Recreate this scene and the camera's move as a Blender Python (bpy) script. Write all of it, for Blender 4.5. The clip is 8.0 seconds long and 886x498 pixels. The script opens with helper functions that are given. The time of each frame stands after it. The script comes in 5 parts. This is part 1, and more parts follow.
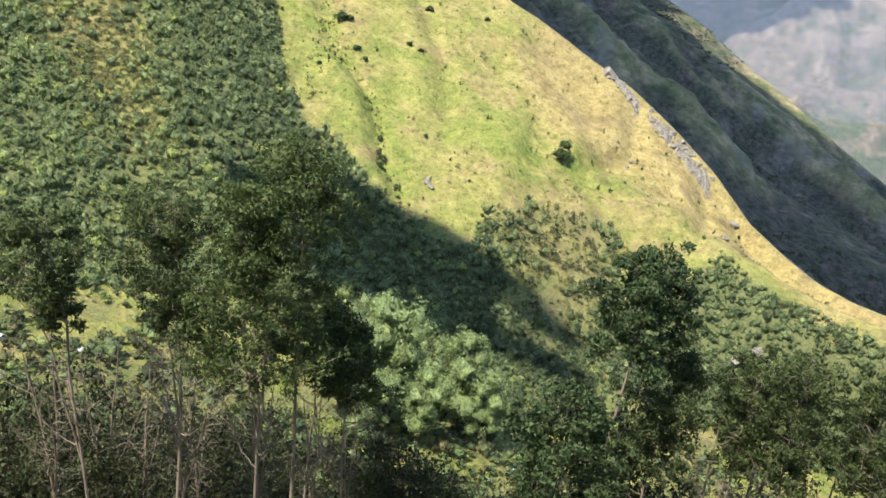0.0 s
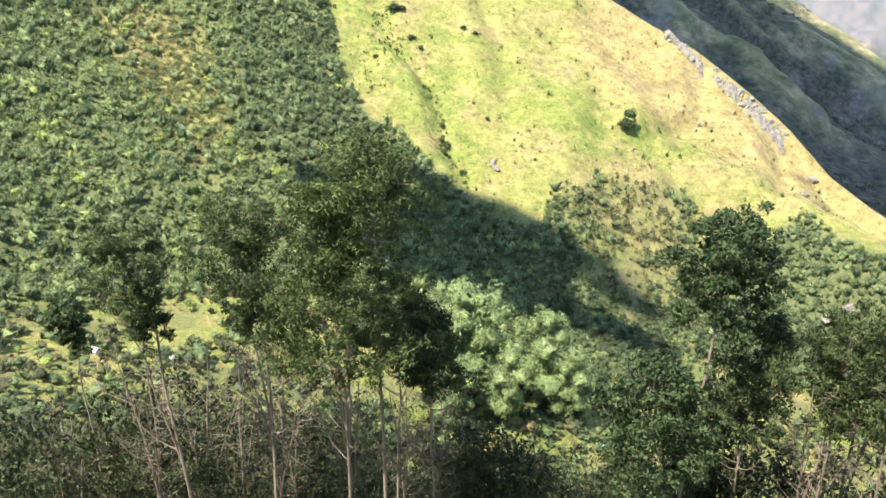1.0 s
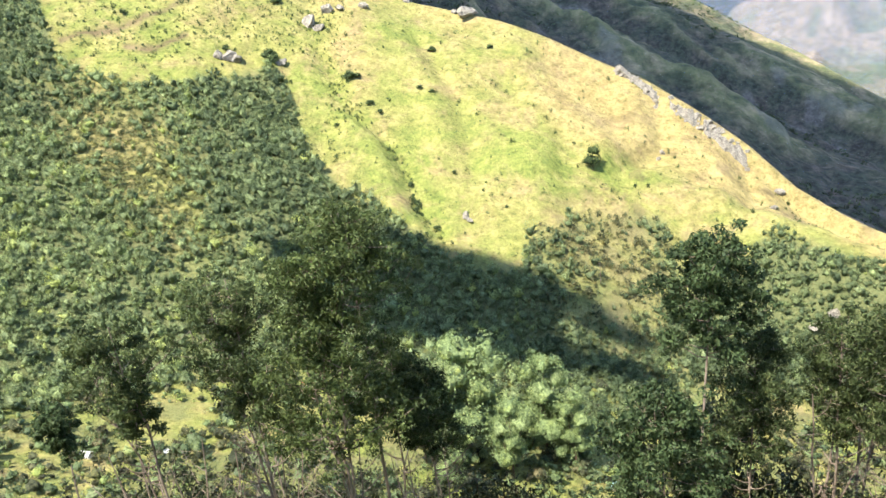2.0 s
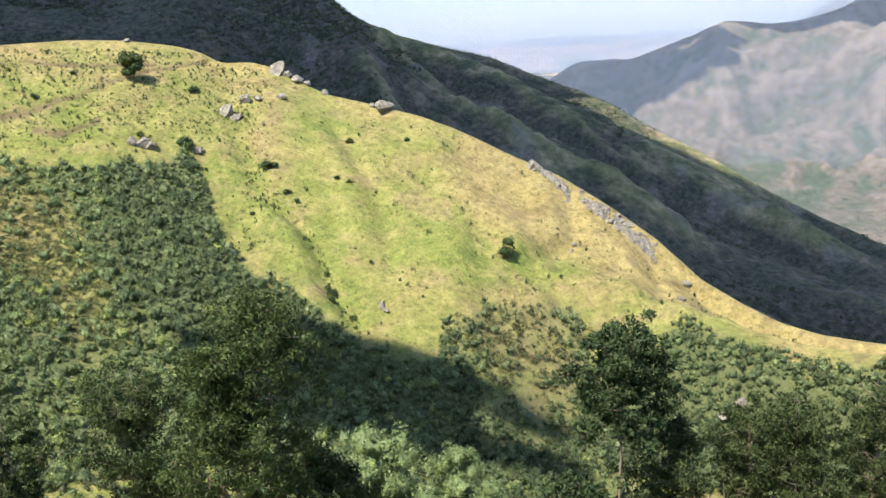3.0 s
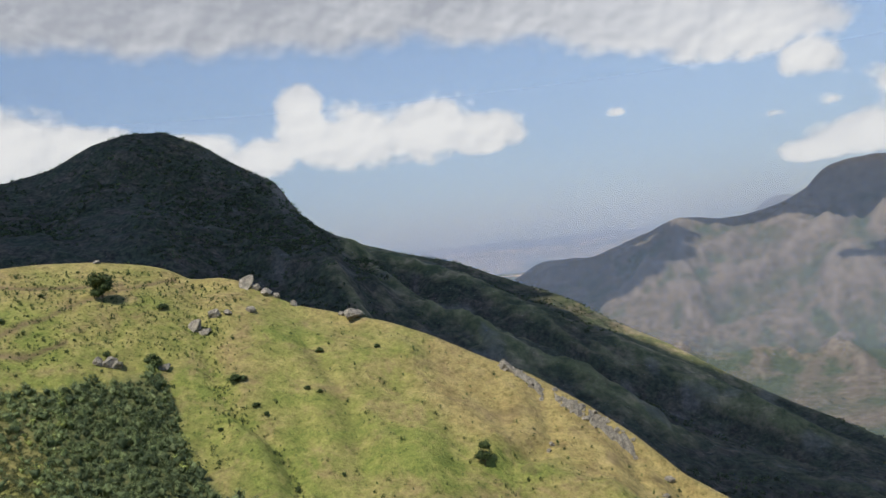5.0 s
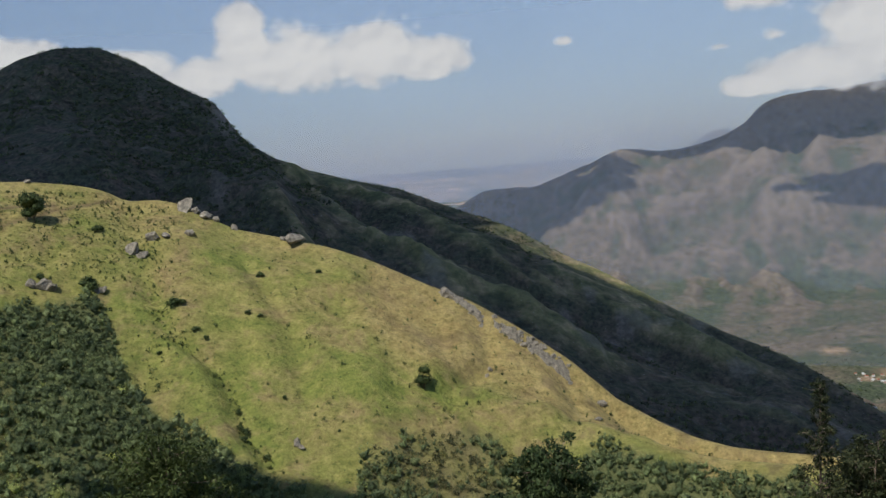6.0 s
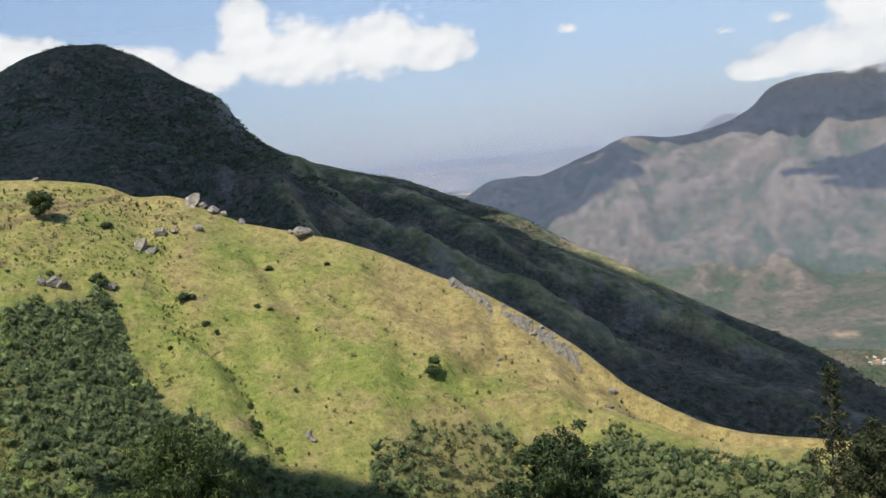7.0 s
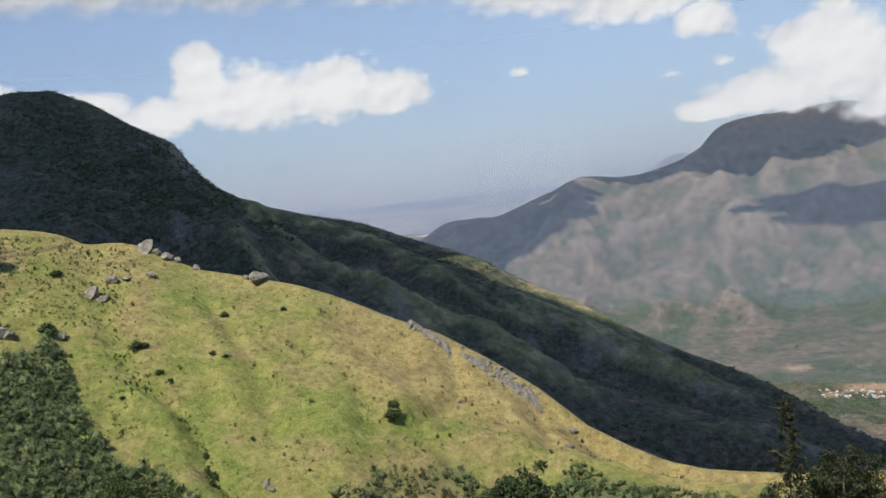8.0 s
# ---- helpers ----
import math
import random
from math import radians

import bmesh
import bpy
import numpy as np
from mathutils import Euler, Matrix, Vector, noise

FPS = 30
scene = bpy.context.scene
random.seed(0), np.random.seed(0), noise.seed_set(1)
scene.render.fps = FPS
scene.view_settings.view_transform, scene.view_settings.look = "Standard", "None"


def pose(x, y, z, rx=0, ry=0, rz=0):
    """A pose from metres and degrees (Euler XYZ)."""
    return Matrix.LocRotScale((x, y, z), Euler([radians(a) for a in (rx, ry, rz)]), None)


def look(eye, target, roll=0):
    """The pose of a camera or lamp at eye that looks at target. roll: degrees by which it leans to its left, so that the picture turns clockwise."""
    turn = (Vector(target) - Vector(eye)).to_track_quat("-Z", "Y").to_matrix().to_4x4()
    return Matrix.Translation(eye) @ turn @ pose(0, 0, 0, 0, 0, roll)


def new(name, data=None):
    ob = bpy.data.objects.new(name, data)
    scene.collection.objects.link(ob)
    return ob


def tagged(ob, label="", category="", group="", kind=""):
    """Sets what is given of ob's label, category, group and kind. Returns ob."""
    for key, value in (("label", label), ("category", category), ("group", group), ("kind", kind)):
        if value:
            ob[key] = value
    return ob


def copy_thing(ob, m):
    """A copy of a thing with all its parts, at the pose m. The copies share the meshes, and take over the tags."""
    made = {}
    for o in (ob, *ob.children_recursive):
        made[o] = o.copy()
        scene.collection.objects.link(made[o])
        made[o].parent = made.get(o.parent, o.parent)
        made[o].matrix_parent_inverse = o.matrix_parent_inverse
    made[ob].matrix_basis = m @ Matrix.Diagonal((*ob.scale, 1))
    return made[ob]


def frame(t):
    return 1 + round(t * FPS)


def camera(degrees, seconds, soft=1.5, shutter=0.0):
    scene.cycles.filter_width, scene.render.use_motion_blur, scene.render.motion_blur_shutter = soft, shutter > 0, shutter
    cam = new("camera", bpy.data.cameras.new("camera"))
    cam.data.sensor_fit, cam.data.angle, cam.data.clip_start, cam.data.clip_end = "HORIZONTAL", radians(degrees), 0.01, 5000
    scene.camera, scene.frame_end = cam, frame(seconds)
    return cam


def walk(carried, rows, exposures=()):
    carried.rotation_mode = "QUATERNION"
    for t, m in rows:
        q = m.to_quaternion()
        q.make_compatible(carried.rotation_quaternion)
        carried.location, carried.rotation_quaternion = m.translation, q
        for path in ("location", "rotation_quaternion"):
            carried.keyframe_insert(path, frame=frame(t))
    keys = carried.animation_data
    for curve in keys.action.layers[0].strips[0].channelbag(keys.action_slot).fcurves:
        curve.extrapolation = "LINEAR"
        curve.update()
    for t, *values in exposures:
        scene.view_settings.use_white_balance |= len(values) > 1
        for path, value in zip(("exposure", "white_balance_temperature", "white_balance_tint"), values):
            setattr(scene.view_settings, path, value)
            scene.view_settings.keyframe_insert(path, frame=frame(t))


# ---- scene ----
cam = camera(55.0, 8.0)
# seconds, turn to the left, tilt up, roll
PATH = [
    (0, 8.79, -22.29, 7.60), (0.5, 9.11, -25.41, 8.34), (1, 13.94, -23.69, 0.73), (1.5, 16.88, -22.83, -5.84), (2, 12.34, -19.97, -5.94),
    (2.2, 10.60, -18.16, -5.65), (3.3, 5.18, -12.47, -3.56), (3.5, 5.55, -10.46, -4.26), (4, 7.29, -5.93, -5.61), (4.5, 6.66, -2.02, -6.42),
    (4.7, 5.21, -0.62, -6.54), (5.8, -0.69, -4.71, -4.93), (6, -0.59, -6.24, -4.91), (6.5, -0.01, -7.56, -5.20), (7, -0.00, -6.83, -6.00),
    (7.5, -1.72, -5.85, -5.92), (8, -3.18, -4.33, -6.70),
]
EYE = (0.0, 0.0, 0.0)


def aim(yaw, pitch, roll):
    a, b = radians(yaw), radians(pitch)
    return look(EYE, (-math.sin(a) * math.cos(b), math.cos(a) * math.cos(b), math.sin(b)), roll)


walk(cam, [(t, aim(y, p, r)) for t, y, p, r in PATH],
     exposures=[(0.0, 1.28), (0.5, 1.68), (1.0, 1.75), (2.0, 1.76), (2.8, 1.28), (3.5, 0.82), (4.0, 0.31), (4.5, 0.27), (5.2, 0.08), (6.0, -0.14), (6.5, 0.05), (7.0, 0.40), (8.0, 0.25)])

# ---- sky, sun ----
SUN = Vector((-0.30, -0.46, 0.83)).normalized()
world = bpy.data.worlds.new("world")
scene.world = world
world.use_nodes = True
sky = world.node_tree.nodes.new("ShaderNodeTexSky")
sky.sky_type, sky.sun_disc = "NISHITA", False
sky.sun_elevation = math.asin(SUN.z)
sky.sun_rotation = math.atan2(SUN.x, SUN.y)
sky.altitude, sky.air_density, sky.dust_density = 1200, 1.0, 0.6
world.node_tree.nodes["Background"].inputs[1].default_value = 0.15
world.node_tree.links.new(sky.outputs[0], world.node_tree.nodes["Background"].inputs[0])
lamp = bpy.data.lights.new("sun", "SUN")
lamp.energy, lamp.angle, lamp.color = 4.3, radians(0.5), (1.0, 0.935, 0.82)
sun = new("sun", lamp)
sun.matrix_basis = look(SUN * 50, (0, 0, 0))

# ---- the land: ridge lines and valley lines in plan, as bearing, distance, rise in degrees from the viewpoint ----
CREST = [(-180, 420, 14), (-110, 420, 6), (-60, 470, 1.5), (-44, 480, 1.2), (-34, 475, 0.7), (-28, 480, 0.8), (-25, 480, 0.6),
         (-22.2, 478, 0.1), (-20.6, 474, -0.4), (-19.4, 470, -1.2), (-17.7, 466, -1.2), (-16.3, 462, -1.6), (-14.7, 456, -2.6),
         (-13, 450, -3.6), (-9.4, 440, -4.7), (-6.9, 430, -5.5), (-4, 422, -6.8), (-1.1, 414, -8.4), (2.2, 405, -10),
         (5.5, 395, -12.1), (8.7, 385, -14.4), (11.5, 376, -16.9), (14, 370, -18.3), (16.5, 364, -19.4), (19, 358, -20),
         (21.1, 356, -20.2), (25, 355, -20.3), (45, 355, -19), (100, 420, 2), (180, 420, 14)]
SPUR = [(-12, 415, -7.5), (-5.7, 396, -8.3), (-3.7, 375, -11.3), (-0.3, 350, -14.9), (2.7, 340, -16.9), (7.2, 335, -18.5), (12.8, 330, -19.8),
        (17.9, 325, -20.7), (25, 320, -21.2), (45, 315, -21)]
FOOT = [(-60, 236, -22.5), (-47, 240, -23.0), (-38.7, 246, -24.0), (-31, 248, -24.8), (-24, 248, -25.4), (-17, 246, -26.2),
        (-10, 244, -27.2), (-4, 240, -28.6), (4, 262, -28.2), (12, 272, -28.8), (25, 278, -29.5), (45, 285, -29)]
PEAK = [(-180, 1500, 14), (-100, 1500, 9), (-50, 1500, 5.0), (-33.5, 1500, 5.5), (-30.4, 1500, 5.6), (-27, 1500, 6.4), (-24.5, 1500, 7.8), (-22.3, 1500, 8.4),
        (-19.9, 1495, 8.3), (-17.8, 1485, 7.3), (-15.4, 1475, 5.7), (-13.3, 1465, 4.5), (-12.1, 1455, 2.2), (-10.3, 1445, 0.9),
        (-7.8, 1430, -0.3), (-4.8, 1405, -1.2), (-2.2, 1380, -1.9), (0, 1360, -2.9), (4.9, 1310, -5.0), (8.2, 1275, -7.0),
        (11.8, 1240, -9.0), (15.3, 1205, -11.1), (18.7, 1165, -12.8), (22.1, 1125, -14.2), (24.6, 1090, -15.5), (27.1, 1050, -17.2),
        (31, 1010, -19), (45, 1000, -20), (100, 1300, 5), (180, 1500, 14)]
RIB = [(-34, 1100, 1.0), (-20, 1120, 2.0), (-14, 1110, 0.2), (-10.1, 1100, -1.2), (-6.7, 1080, -3.7), (-0.3, 1000, -7.9),
       (4.2, 960, -10.2), (11.3, 900, -15.3), (20, 850, -18.2), (30, 820, -21)]
RANGE = [(-180, 3200, 8), (-60, 3100, 2), (-34, 3000, -2.5), (-4, 2900, -4.6), (0.5, 2850, -4.2), (1.9, 2830, -3.5), (3.7, 2830, -2.5), (7.1, 2840, -2.6), (10.2, 2850, -1.6),
         (12.7, 2860, -0.5), (14.6, 2900, -0.8), (16.7, 2940, -0.9), (19.2, 2980, -0.3), (20.6, 3000, 0.4), (21.6, 3030, 1.5),
         (22.9, 3050, 1.9), (25.4, 3060, 2.0), (29, 3060, 2.2), (33, 3060, 1.6), (60, 3100, 2), (180, 3200, 8)]


PATHS = (((-20.2, 467), (-24.5, 442), (-28.0, 422), (-30.7, 414), (-34.5, 409)), ((-23.4, 453), (-26.2, 450), (-28.5, 451), (-31, 458)),
         ((-27, 403), (-29.5, 399), (-31.0, 402)))


def lattice(ix, iy, seed):
    h = (ix.astype(np.int64) * 374761393 + iy.astype(np.int64) * 668265263 + seed * 974634777) & 0x7FFFFFFF
    h = ((h ^ (h >> 13)) * 1274126177) & 0x7FFFFFFF
    return ((h ^ (h >> 16)) & 0xFFFFFF) / 0xFFFFFF * 2 - 1


def value_noise(x, y, seed):
    ix, iy = np.floor(x), np.floor(y)
    fx, fy = x - ix, y - iy
    fx, fy = fx * fx * fx * (fx * (fx * 6 - 15) + 10), fy * fy * fy * (fy * (fy * 6 - 15) + 10)
    a, b = lattice(ix, iy, seed), lattice(ix + 1, iy, seed)
    c, d = lattice(ix, iy + 1, seed), lattice(ix + 1, iy + 1, seed)
    return (a * (1 - fx) + b * fx) * (1 - fy) + (c * (1 - fx) + d * fx) * fy


def fbm(x, y, seed, octaves=5, ridged=False):
    total, amp, norm = 0, 1.0, 0
    for k in range(octaves):
        n = value_noise(x, y, seed + k)
        total, norm = total + amp * (1 - 2 * np.abs(n) if ridged else n), norm + amp
        x, y, amp = (x * 0.8 - y * 0.6) * 2.03 + 7.1, (x * 0.6 + y * 0.8) * 2.03 - 3.7, amp * 0.5
    return total / norm


def smooth(x, lo, hi):
    s = np.clip((x - lo) / (hi - lo), 0, 1)
    return s * s * (3 - 2 * s)



def ribs(x, y):
    """Ribs and ravines that run down the mountain sides."""
    return fbm((x + 0.9 * y) / 150, (y - 0.9 * x) / 420, 5, 5, True)


def spines(x, y):
    """Sharp ribs of the far range."""
    return 2.2 * np.clip(0.5 + 0.5 * fbm((x - 0.3 * y) / 420, (y + 0.3 * x) / 1000, 8, 4, True), 0, 1) ** 3


AZ = np.concatenate([np.arange(-180, -55, 3.0), np.arange(-54, 36.01, 0.21), np.arange(44, 179, 3.0), [180.0]])
RR = np.concatenate([[0.0, 0.5, 1.0, 1.6, 2.5, 3.2], np.geomspace(4, 120, 46)[:-1], np.linspace(120, 235, 40)[:-1], np.linspace(235, 490, 165)[:-1], np.linspace(490, 650, 16)[:-1],
                     np.linspace(650, 1530, 125)[:-1], np.linspace(1530, 1800, 16)[:-1], np.linspace(1800, 3120, 130)[:-1], np.linspace(3120, 4950, 30)])


def line(table):
    a, r, e = np.array(table, float).T
    d, z = np.interp(AZ, a, r), np.interp(AZ, a, r * np.tan(np.radians(e)))
    k = np.exp(-0.5 * (np.arange(-5, 6) / 1.6) ** 2)
    pad = lambda v: np.convolve(np.concatenate([v[:1]] * 5 + [v] + [v[-1:]] * 5), k / k.sum(), "valid")
    return pad(d), pad(z)


def hermite(xk, zk, x):
    """Monotone cubic through the knots."""
    h = np.diff(xk)
    s = np.diff(zk) / h
    m = np.zeros_like(zk)
    same = s[:-1] * s[1:] > 0
    w1, w2 = 2 * h[1:] + h[:-1], h[1:] + 2 * h[:-1]
    with np.errstate(all="ignore"):
        m[1:-1] = np.where(same, (w1 + w2) / (w1 / s[:-1] + w2 / s[1:]), 0)
    m[0], m[-1] = s[0], s[-1]
    i = np.clip(np.searchsorted(xk, x, "right") - 1, 0, len(h) - 1)
    t = (x - xk[i]) / h[i]
    return (zk[i] * (1 + 2 * t) * (1 - t) ** 2 + h[i] * m[i] * t * (1 - t) ** 2
            + zk[i + 1] * t * t * (3 - 2 * t) + h[i] * m[i + 1] * t * t * (t - 1))


# spurs and ravines of the mountain and the far range, as bearing and rise from the viewpoint; height, half width, sharpness
FOLDS = {"olive_rib": ([(-7.7, -0.7), (-6.2, -1.6), (-3.4, -3.2), (-0.5, -4.6), (4.2, -6.9), (8.0, -9.0), (13, -12.0), (18, -14.6)], 650, 1500, 16, 48, 2.0),
         "wooded_ravine": ([(-8.8, -1.7), (-5.5, -3.0), (-3.4, -4.5), (-0.5, -6.2), (4.1, -8.5), (8, -10.8), (13.1, -13.3), (19, -16)], 650, 1500, -30, 42, 2.0),
         "pale_rib": ([(-9.0, -1.2), (-7.35, -3.0), (-5.4, -4.9), (-3.6, -6.2), (-0.7, -8.0), (2.9, -10.2), (6.1, -11.9), (10, -14.5)], 650, 1500, 24, 34, 1.6),
         "cliff_spur": ([(-14.4, 5.0), (-13.2, 3.4), (-12.2, 1.6), (-11.0, -1.0), (-10.4, -3.4)], 650, 1500, 26, 40, 1.4),
         "peak_hollow": ([(-19.5, 7.0), (-18.6, 4.0), (-17.5, 0.5), (-16.5, -2.0)], 650, 1500, -16, 55, 2.0),
         "notch_spur": ([(12.8, -1.6), (12.9, -2.6), (12.0, -4.2), (10.4, -5.8)], 1900, 3000, 30, 50, 1.4),
         "high_spur": ([(20.0, -0.9), (18.3, -2.0), (16.2, -3.1), (13.7, -4.4), (11.5, -5.8), (9.2, -6.8)], 1900, 3000, 62, 85, 1.4),
         "knob_spur": ([(27.0, -1.6), (25.0, -2.0), (22.7, -2.7), (19.5, -4.4), (16, -5.9), (12.5, -7.2)], 1900, 3000, 55, 75, 1.4),
         "side_gully": ([(24.5, -1.5), (22.0, -3.8), (18.5, -5.6), (15, -7.4)], 1900, 3000, -40, 60, 1.4),
         "low_gully": ([(31, -4.5), (27, -6.2), (23.5, -7.8), (20, -9.6)], 1900, 3000, -34, 60, 1.4)}
FOLD_FAR = {}


def off_line(pts, x, y):
    """Distance in plan from a broken line."""
    far = np.full(np.shape(x), 1e6)
    for (x0, y0), (x1, y1) in zip(pts, pts[1:]):
        t = np.clip(((x - x0) * (x1 - x0) + (y - y0) * (y1 - y0)) / ((x1 - x0) ** 2 + (y1 - y0) ** 2), 0, 1)
        far = np.minimum(far, np.hypot(x - x0 - t * (x1 - x0), y - y0 - t * (y1 - y0)))
    return far


def build_land():
    front = smooth(AZ, -125, -72) * (1 - smooth(AZ, 62, 120))
    rc, zc = line(CREST)
    rs, zs = line(SPUR)
    rf, zf = line(FOOT)
    rp, zp = line(PEAK)
    rb, zb = line(RIB)
    rg, zg = line(RANGE)
    has_spur = smooth(AZ, -9, -4)
    mix = lambda f, b: f * front + b * (1 - front)
    knots_r, knots_z = [], []

    def knot(r, z):
        knots_r.append(r + 0 * AZ), knots_z.append(z + 0 * AZ)

    knot(0.0, -1.7)
    knot(1.0, mix(-1.75, -1.6))
    knot(2.5, mix(-3.0, -1.4))
    knot(10, mix(-10.5, 1.0))
    knot(30, mix(-30, 6))
    knot(60, mix(-57, 14))
    knot(108, mix(np.minimum(-96, zf * 0.9), 28))
    knot(150, mix(zf + 4, 40))
    knot(rf - 25, mix(zf - 1.5, 60))
    knot(rf, mix(zf, 70))
    knot(rf + 22, mix(zf + (zc - zf) * 0.11, 78))
    r1, z1 = rf + (rc - rf) * 0.45, zf + (zc - zf) * 0.44
    r2, z2 = rf + (rc - rf) * 0.80, zf + (zc - zf) * 0.84
    knot(r1 * (1 - has_spur) + (rs - 16) * has_spur, mix(z1 * (1 - has_spur) + (zs - 5.5) * has_spur, 95))
    knot(np.minimum(r2 * (1 - has_spur) + rs * has_spur, rc - 18), mix(z2 * (1 - has_spur) + zs * has_spur, 105))
    hollow = smooth(AZ, 3, 12)
    knot(rc - 9, mix(zc - 4.0 + 0.5 * has_spur - 4.5 * hollow, 115))
    knot(rc, zc)
    knot(rc + 40, zc - 14 - 20 * smooth(AZ, 0, 15))
    low = np.minimum(zc - 70, -150 - 120 * smooth(AZ, -20, 25))
    knot(rc + 230, mix(low, zc + 10))
    knot(rb, mix(zb, zc + 40))
    knot(0.5 * (rb + rp), mix(0.5 * (zb + zp) - 18, zc + 80))
    knot(rp - 30, zp - 12)
    knot(rp, zp)
    knot(rp + 60, zp - 25)
    knot(np.maximum(rp + 330, 1500), mix(-425 + 90 * smooth(-AZ, 5, 40), zp - 40))
    knot(np.maximum(rp + 600, 1780), mix(-415 + 80 * smooth(-AZ, 5, 40), zp - 20))
    knot(2150, mix(-395 + 90 * smooth(-AZ, -4, 30), 300))
    knot(0.45 * 2150 + 0.55 * rg, mix(0.45 * -370 + 0.55 * zg - 40, 320))
    knot(rg - 55, zg - 30 - 110 * smooth(AZ, 19.8, 22))
    knot(rg, zg)
    high = smooth(zg, -215, -140)
    knot(rg + 90, zg - 60 * high)
    far = np.maximum(rg + 200, 4890)
    knot(far, mix(-88.0, zg - 40))
    knot(far + 60, mix(-84.0, zg - 40))
    kr, kz = np.array(knots_r), np.array(knots_z)
    z = np.stack([hermite(kr[:, j], kz[:, j], RR) for j in range(len(AZ))], 1)
    a, r = np.meshgrid(np.radians(AZ), RR)
    x, y = r * np.sin(a), r * np.cos(a)
    # uneven ground: fields and slopes, gullied mountain sides
    near = smooth(r, 10, 70) * (1 - smooth(r, 480, 620))
    top = np.exp(-((r - rc) / 22) ** 2)
    z += near * (1 - 0.8 * top) * (2.2 * fbm(x / 46, y / 46, 11, 4) + 0.5 * fbm(x / 7, y / 7, 31, 3))
    gully = fbm((x + 0.25 * y) / 34, (y - 0.2 * x) / 120, 3, 3, True)
    z += 1.3 * gully * smooth(r, rf + 15, rf + 60) * (1 - smooth(r, rc - 40, rc - 6))
    # the main gully of the grass slope with the rib beside it, and smaller furrows
    deg = np.degrees(a)
    for run, dist, depth, wide in (((-12.4, -14.0, -14.4, -15.3, -17.5, -18.3, -18.6), (296, 312, 330, 344, 360, 378, 395), 2.3, 3.8),
                                   ((-9.6, -9.8, -10.5, -11.5, -12.2), (330, 350, 372, 390, 408), 2.5, 5.0),
                                   ((0.5, 2.0, 3.2, 3.0, 2.6), (345, 356, 368, 380, 392), 3.0, 5.0),
                                   ((8.5, 8.8, 9.0, 8.6, 8.2), (338, 346, 355, 364, 374), 2.5, 4.5)):
        mid_az = np.interp(r, dist, run)
        off = np.radians(deg - mid_az) * r
        span = smooth(r, dist[0] - 18, dist[0] + 6) * (1 - smooth(r, dist[-1] - 8, dist[-1] + 14))
        z += span * (-depth * np.exp(-(off / wide) ** 2) + 0.75 * depth * np.exp(-((off + 2.4 * wide) / (1.3 * wide)) ** 2))
    # footpaths cut into the upper grass
    for pts in PATHS:
        pa, pr = np.array(pts, float).T
        z -= 0.5 * np.exp(-((r - np.interp(-deg, -pa, pr) - 2 * fbm(x / 8, y / 8, 77, 2)) / 2.0) ** 2) * (deg < pa.max()) * (deg > pa.min())
    # the rounded spur that runs down the right of the grass face
    near_spur = np.full(x.shape, 1e6)
    line_pts = [(p_r * math.sin(radians(p_a)), p_r * math.cos(radians(p_a))) for p_a, p_r in ((-7.2, 408), (-5.7, 396), (-3.7, 375), (-0.3, 350), (2.7, 340), (7.2, 335), (12.8, 330), (17.9, 325))]
    for (x0, y0), (x1, y1) in zip(line_pts, line_pts[1:]):
        t = np.clip(((x - x0) * (x1 - x0) + (y - y0) * (y1 - y0)) / ((x1 - x0) ** 2 + (y1 - y0) ** 2), 0, 1)
        near_spur = np.minimum(near_spur, np.hypot(x - x0 - t * (x1 - x0), y - y0 - t * (y1 - y0)))
    z += 4.6 * np.exp(-(near_spur / 10) ** 2) * smooth(deg, -8, -5) * (1 - smooth(deg, 9, 17))
    # a shallow scoop under the brow
    z -= 3.5 * np.exp(-(((deg + 6.5) / 2.6) ** 2 + ((r - 388) / 11) ** 2))
    base = z.copy()
    for name, (table, r0, r1, tall, wide, sharp) in FOLDS.items():
        rows, pts = np.where((RR > r0) & (RR < r1))[0], []
        for p_a, p_e in table:
            j = int(np.argmin(np.abs(AZ - p_a)))
            up = np.degrees(np.arctan2(base[rows, j], RR[rows]))
            k = rows[int(np.argmax(up >= p_e))] if (up >= p_e).any() else rows[int(np.argmax(up))]
            pts.append((RR[k] * math.sin(radians(p_a)), RR[k] * math.cos(radians(p_a))))
        apart = off_line(pts, x, y)
        FOLD_FAR[name] = apart
        z += tall * np.exp(-((apart + 8 * np.abs(fbm(x / 60, y / 60, 15, 3))) / wide) ** sharp) * np.where(r < 1700, 1 - np.exp(-((r - rp) / 45) ** 2), 1 - np.exp(-((r - rg) / 170) ** 2))
    far1 = smooth(r, rc + 60, rc + 240) * (1 - smooth(r, rp + 200, rp + 420))
    edge = 1 - 0.88 * np.exp(-((r - rp) / 75) ** 2)
    z += far1 * edge * (20 * ribs(x, y) + 8 * fbm(x / 60, y / 60, 6, 4) + 3.5 * fbm(x / 22, y / 22, 16, 3, True))
    far2 = smooth(r, 1800, 2250) * (1 - smooth(r, rg - 90, rg + 10)) * smooth(zg + 0 * r, -215, -150)
    z += far2 * (36 * (spines(x, y) - 0.3) + 22 * fbm((0.8 * x - 0.6 * y) / 170, (0.6 * x + 0.8 * y) / 700, 9, 4, True) + 12 * fbm((0.9 * x - 0.4 * y) / 80, (0.4 * x + 0.9 * y) / 170, 19, 4, True) + 5 * fbm(x / 34, y / 34, 29, 3, True))
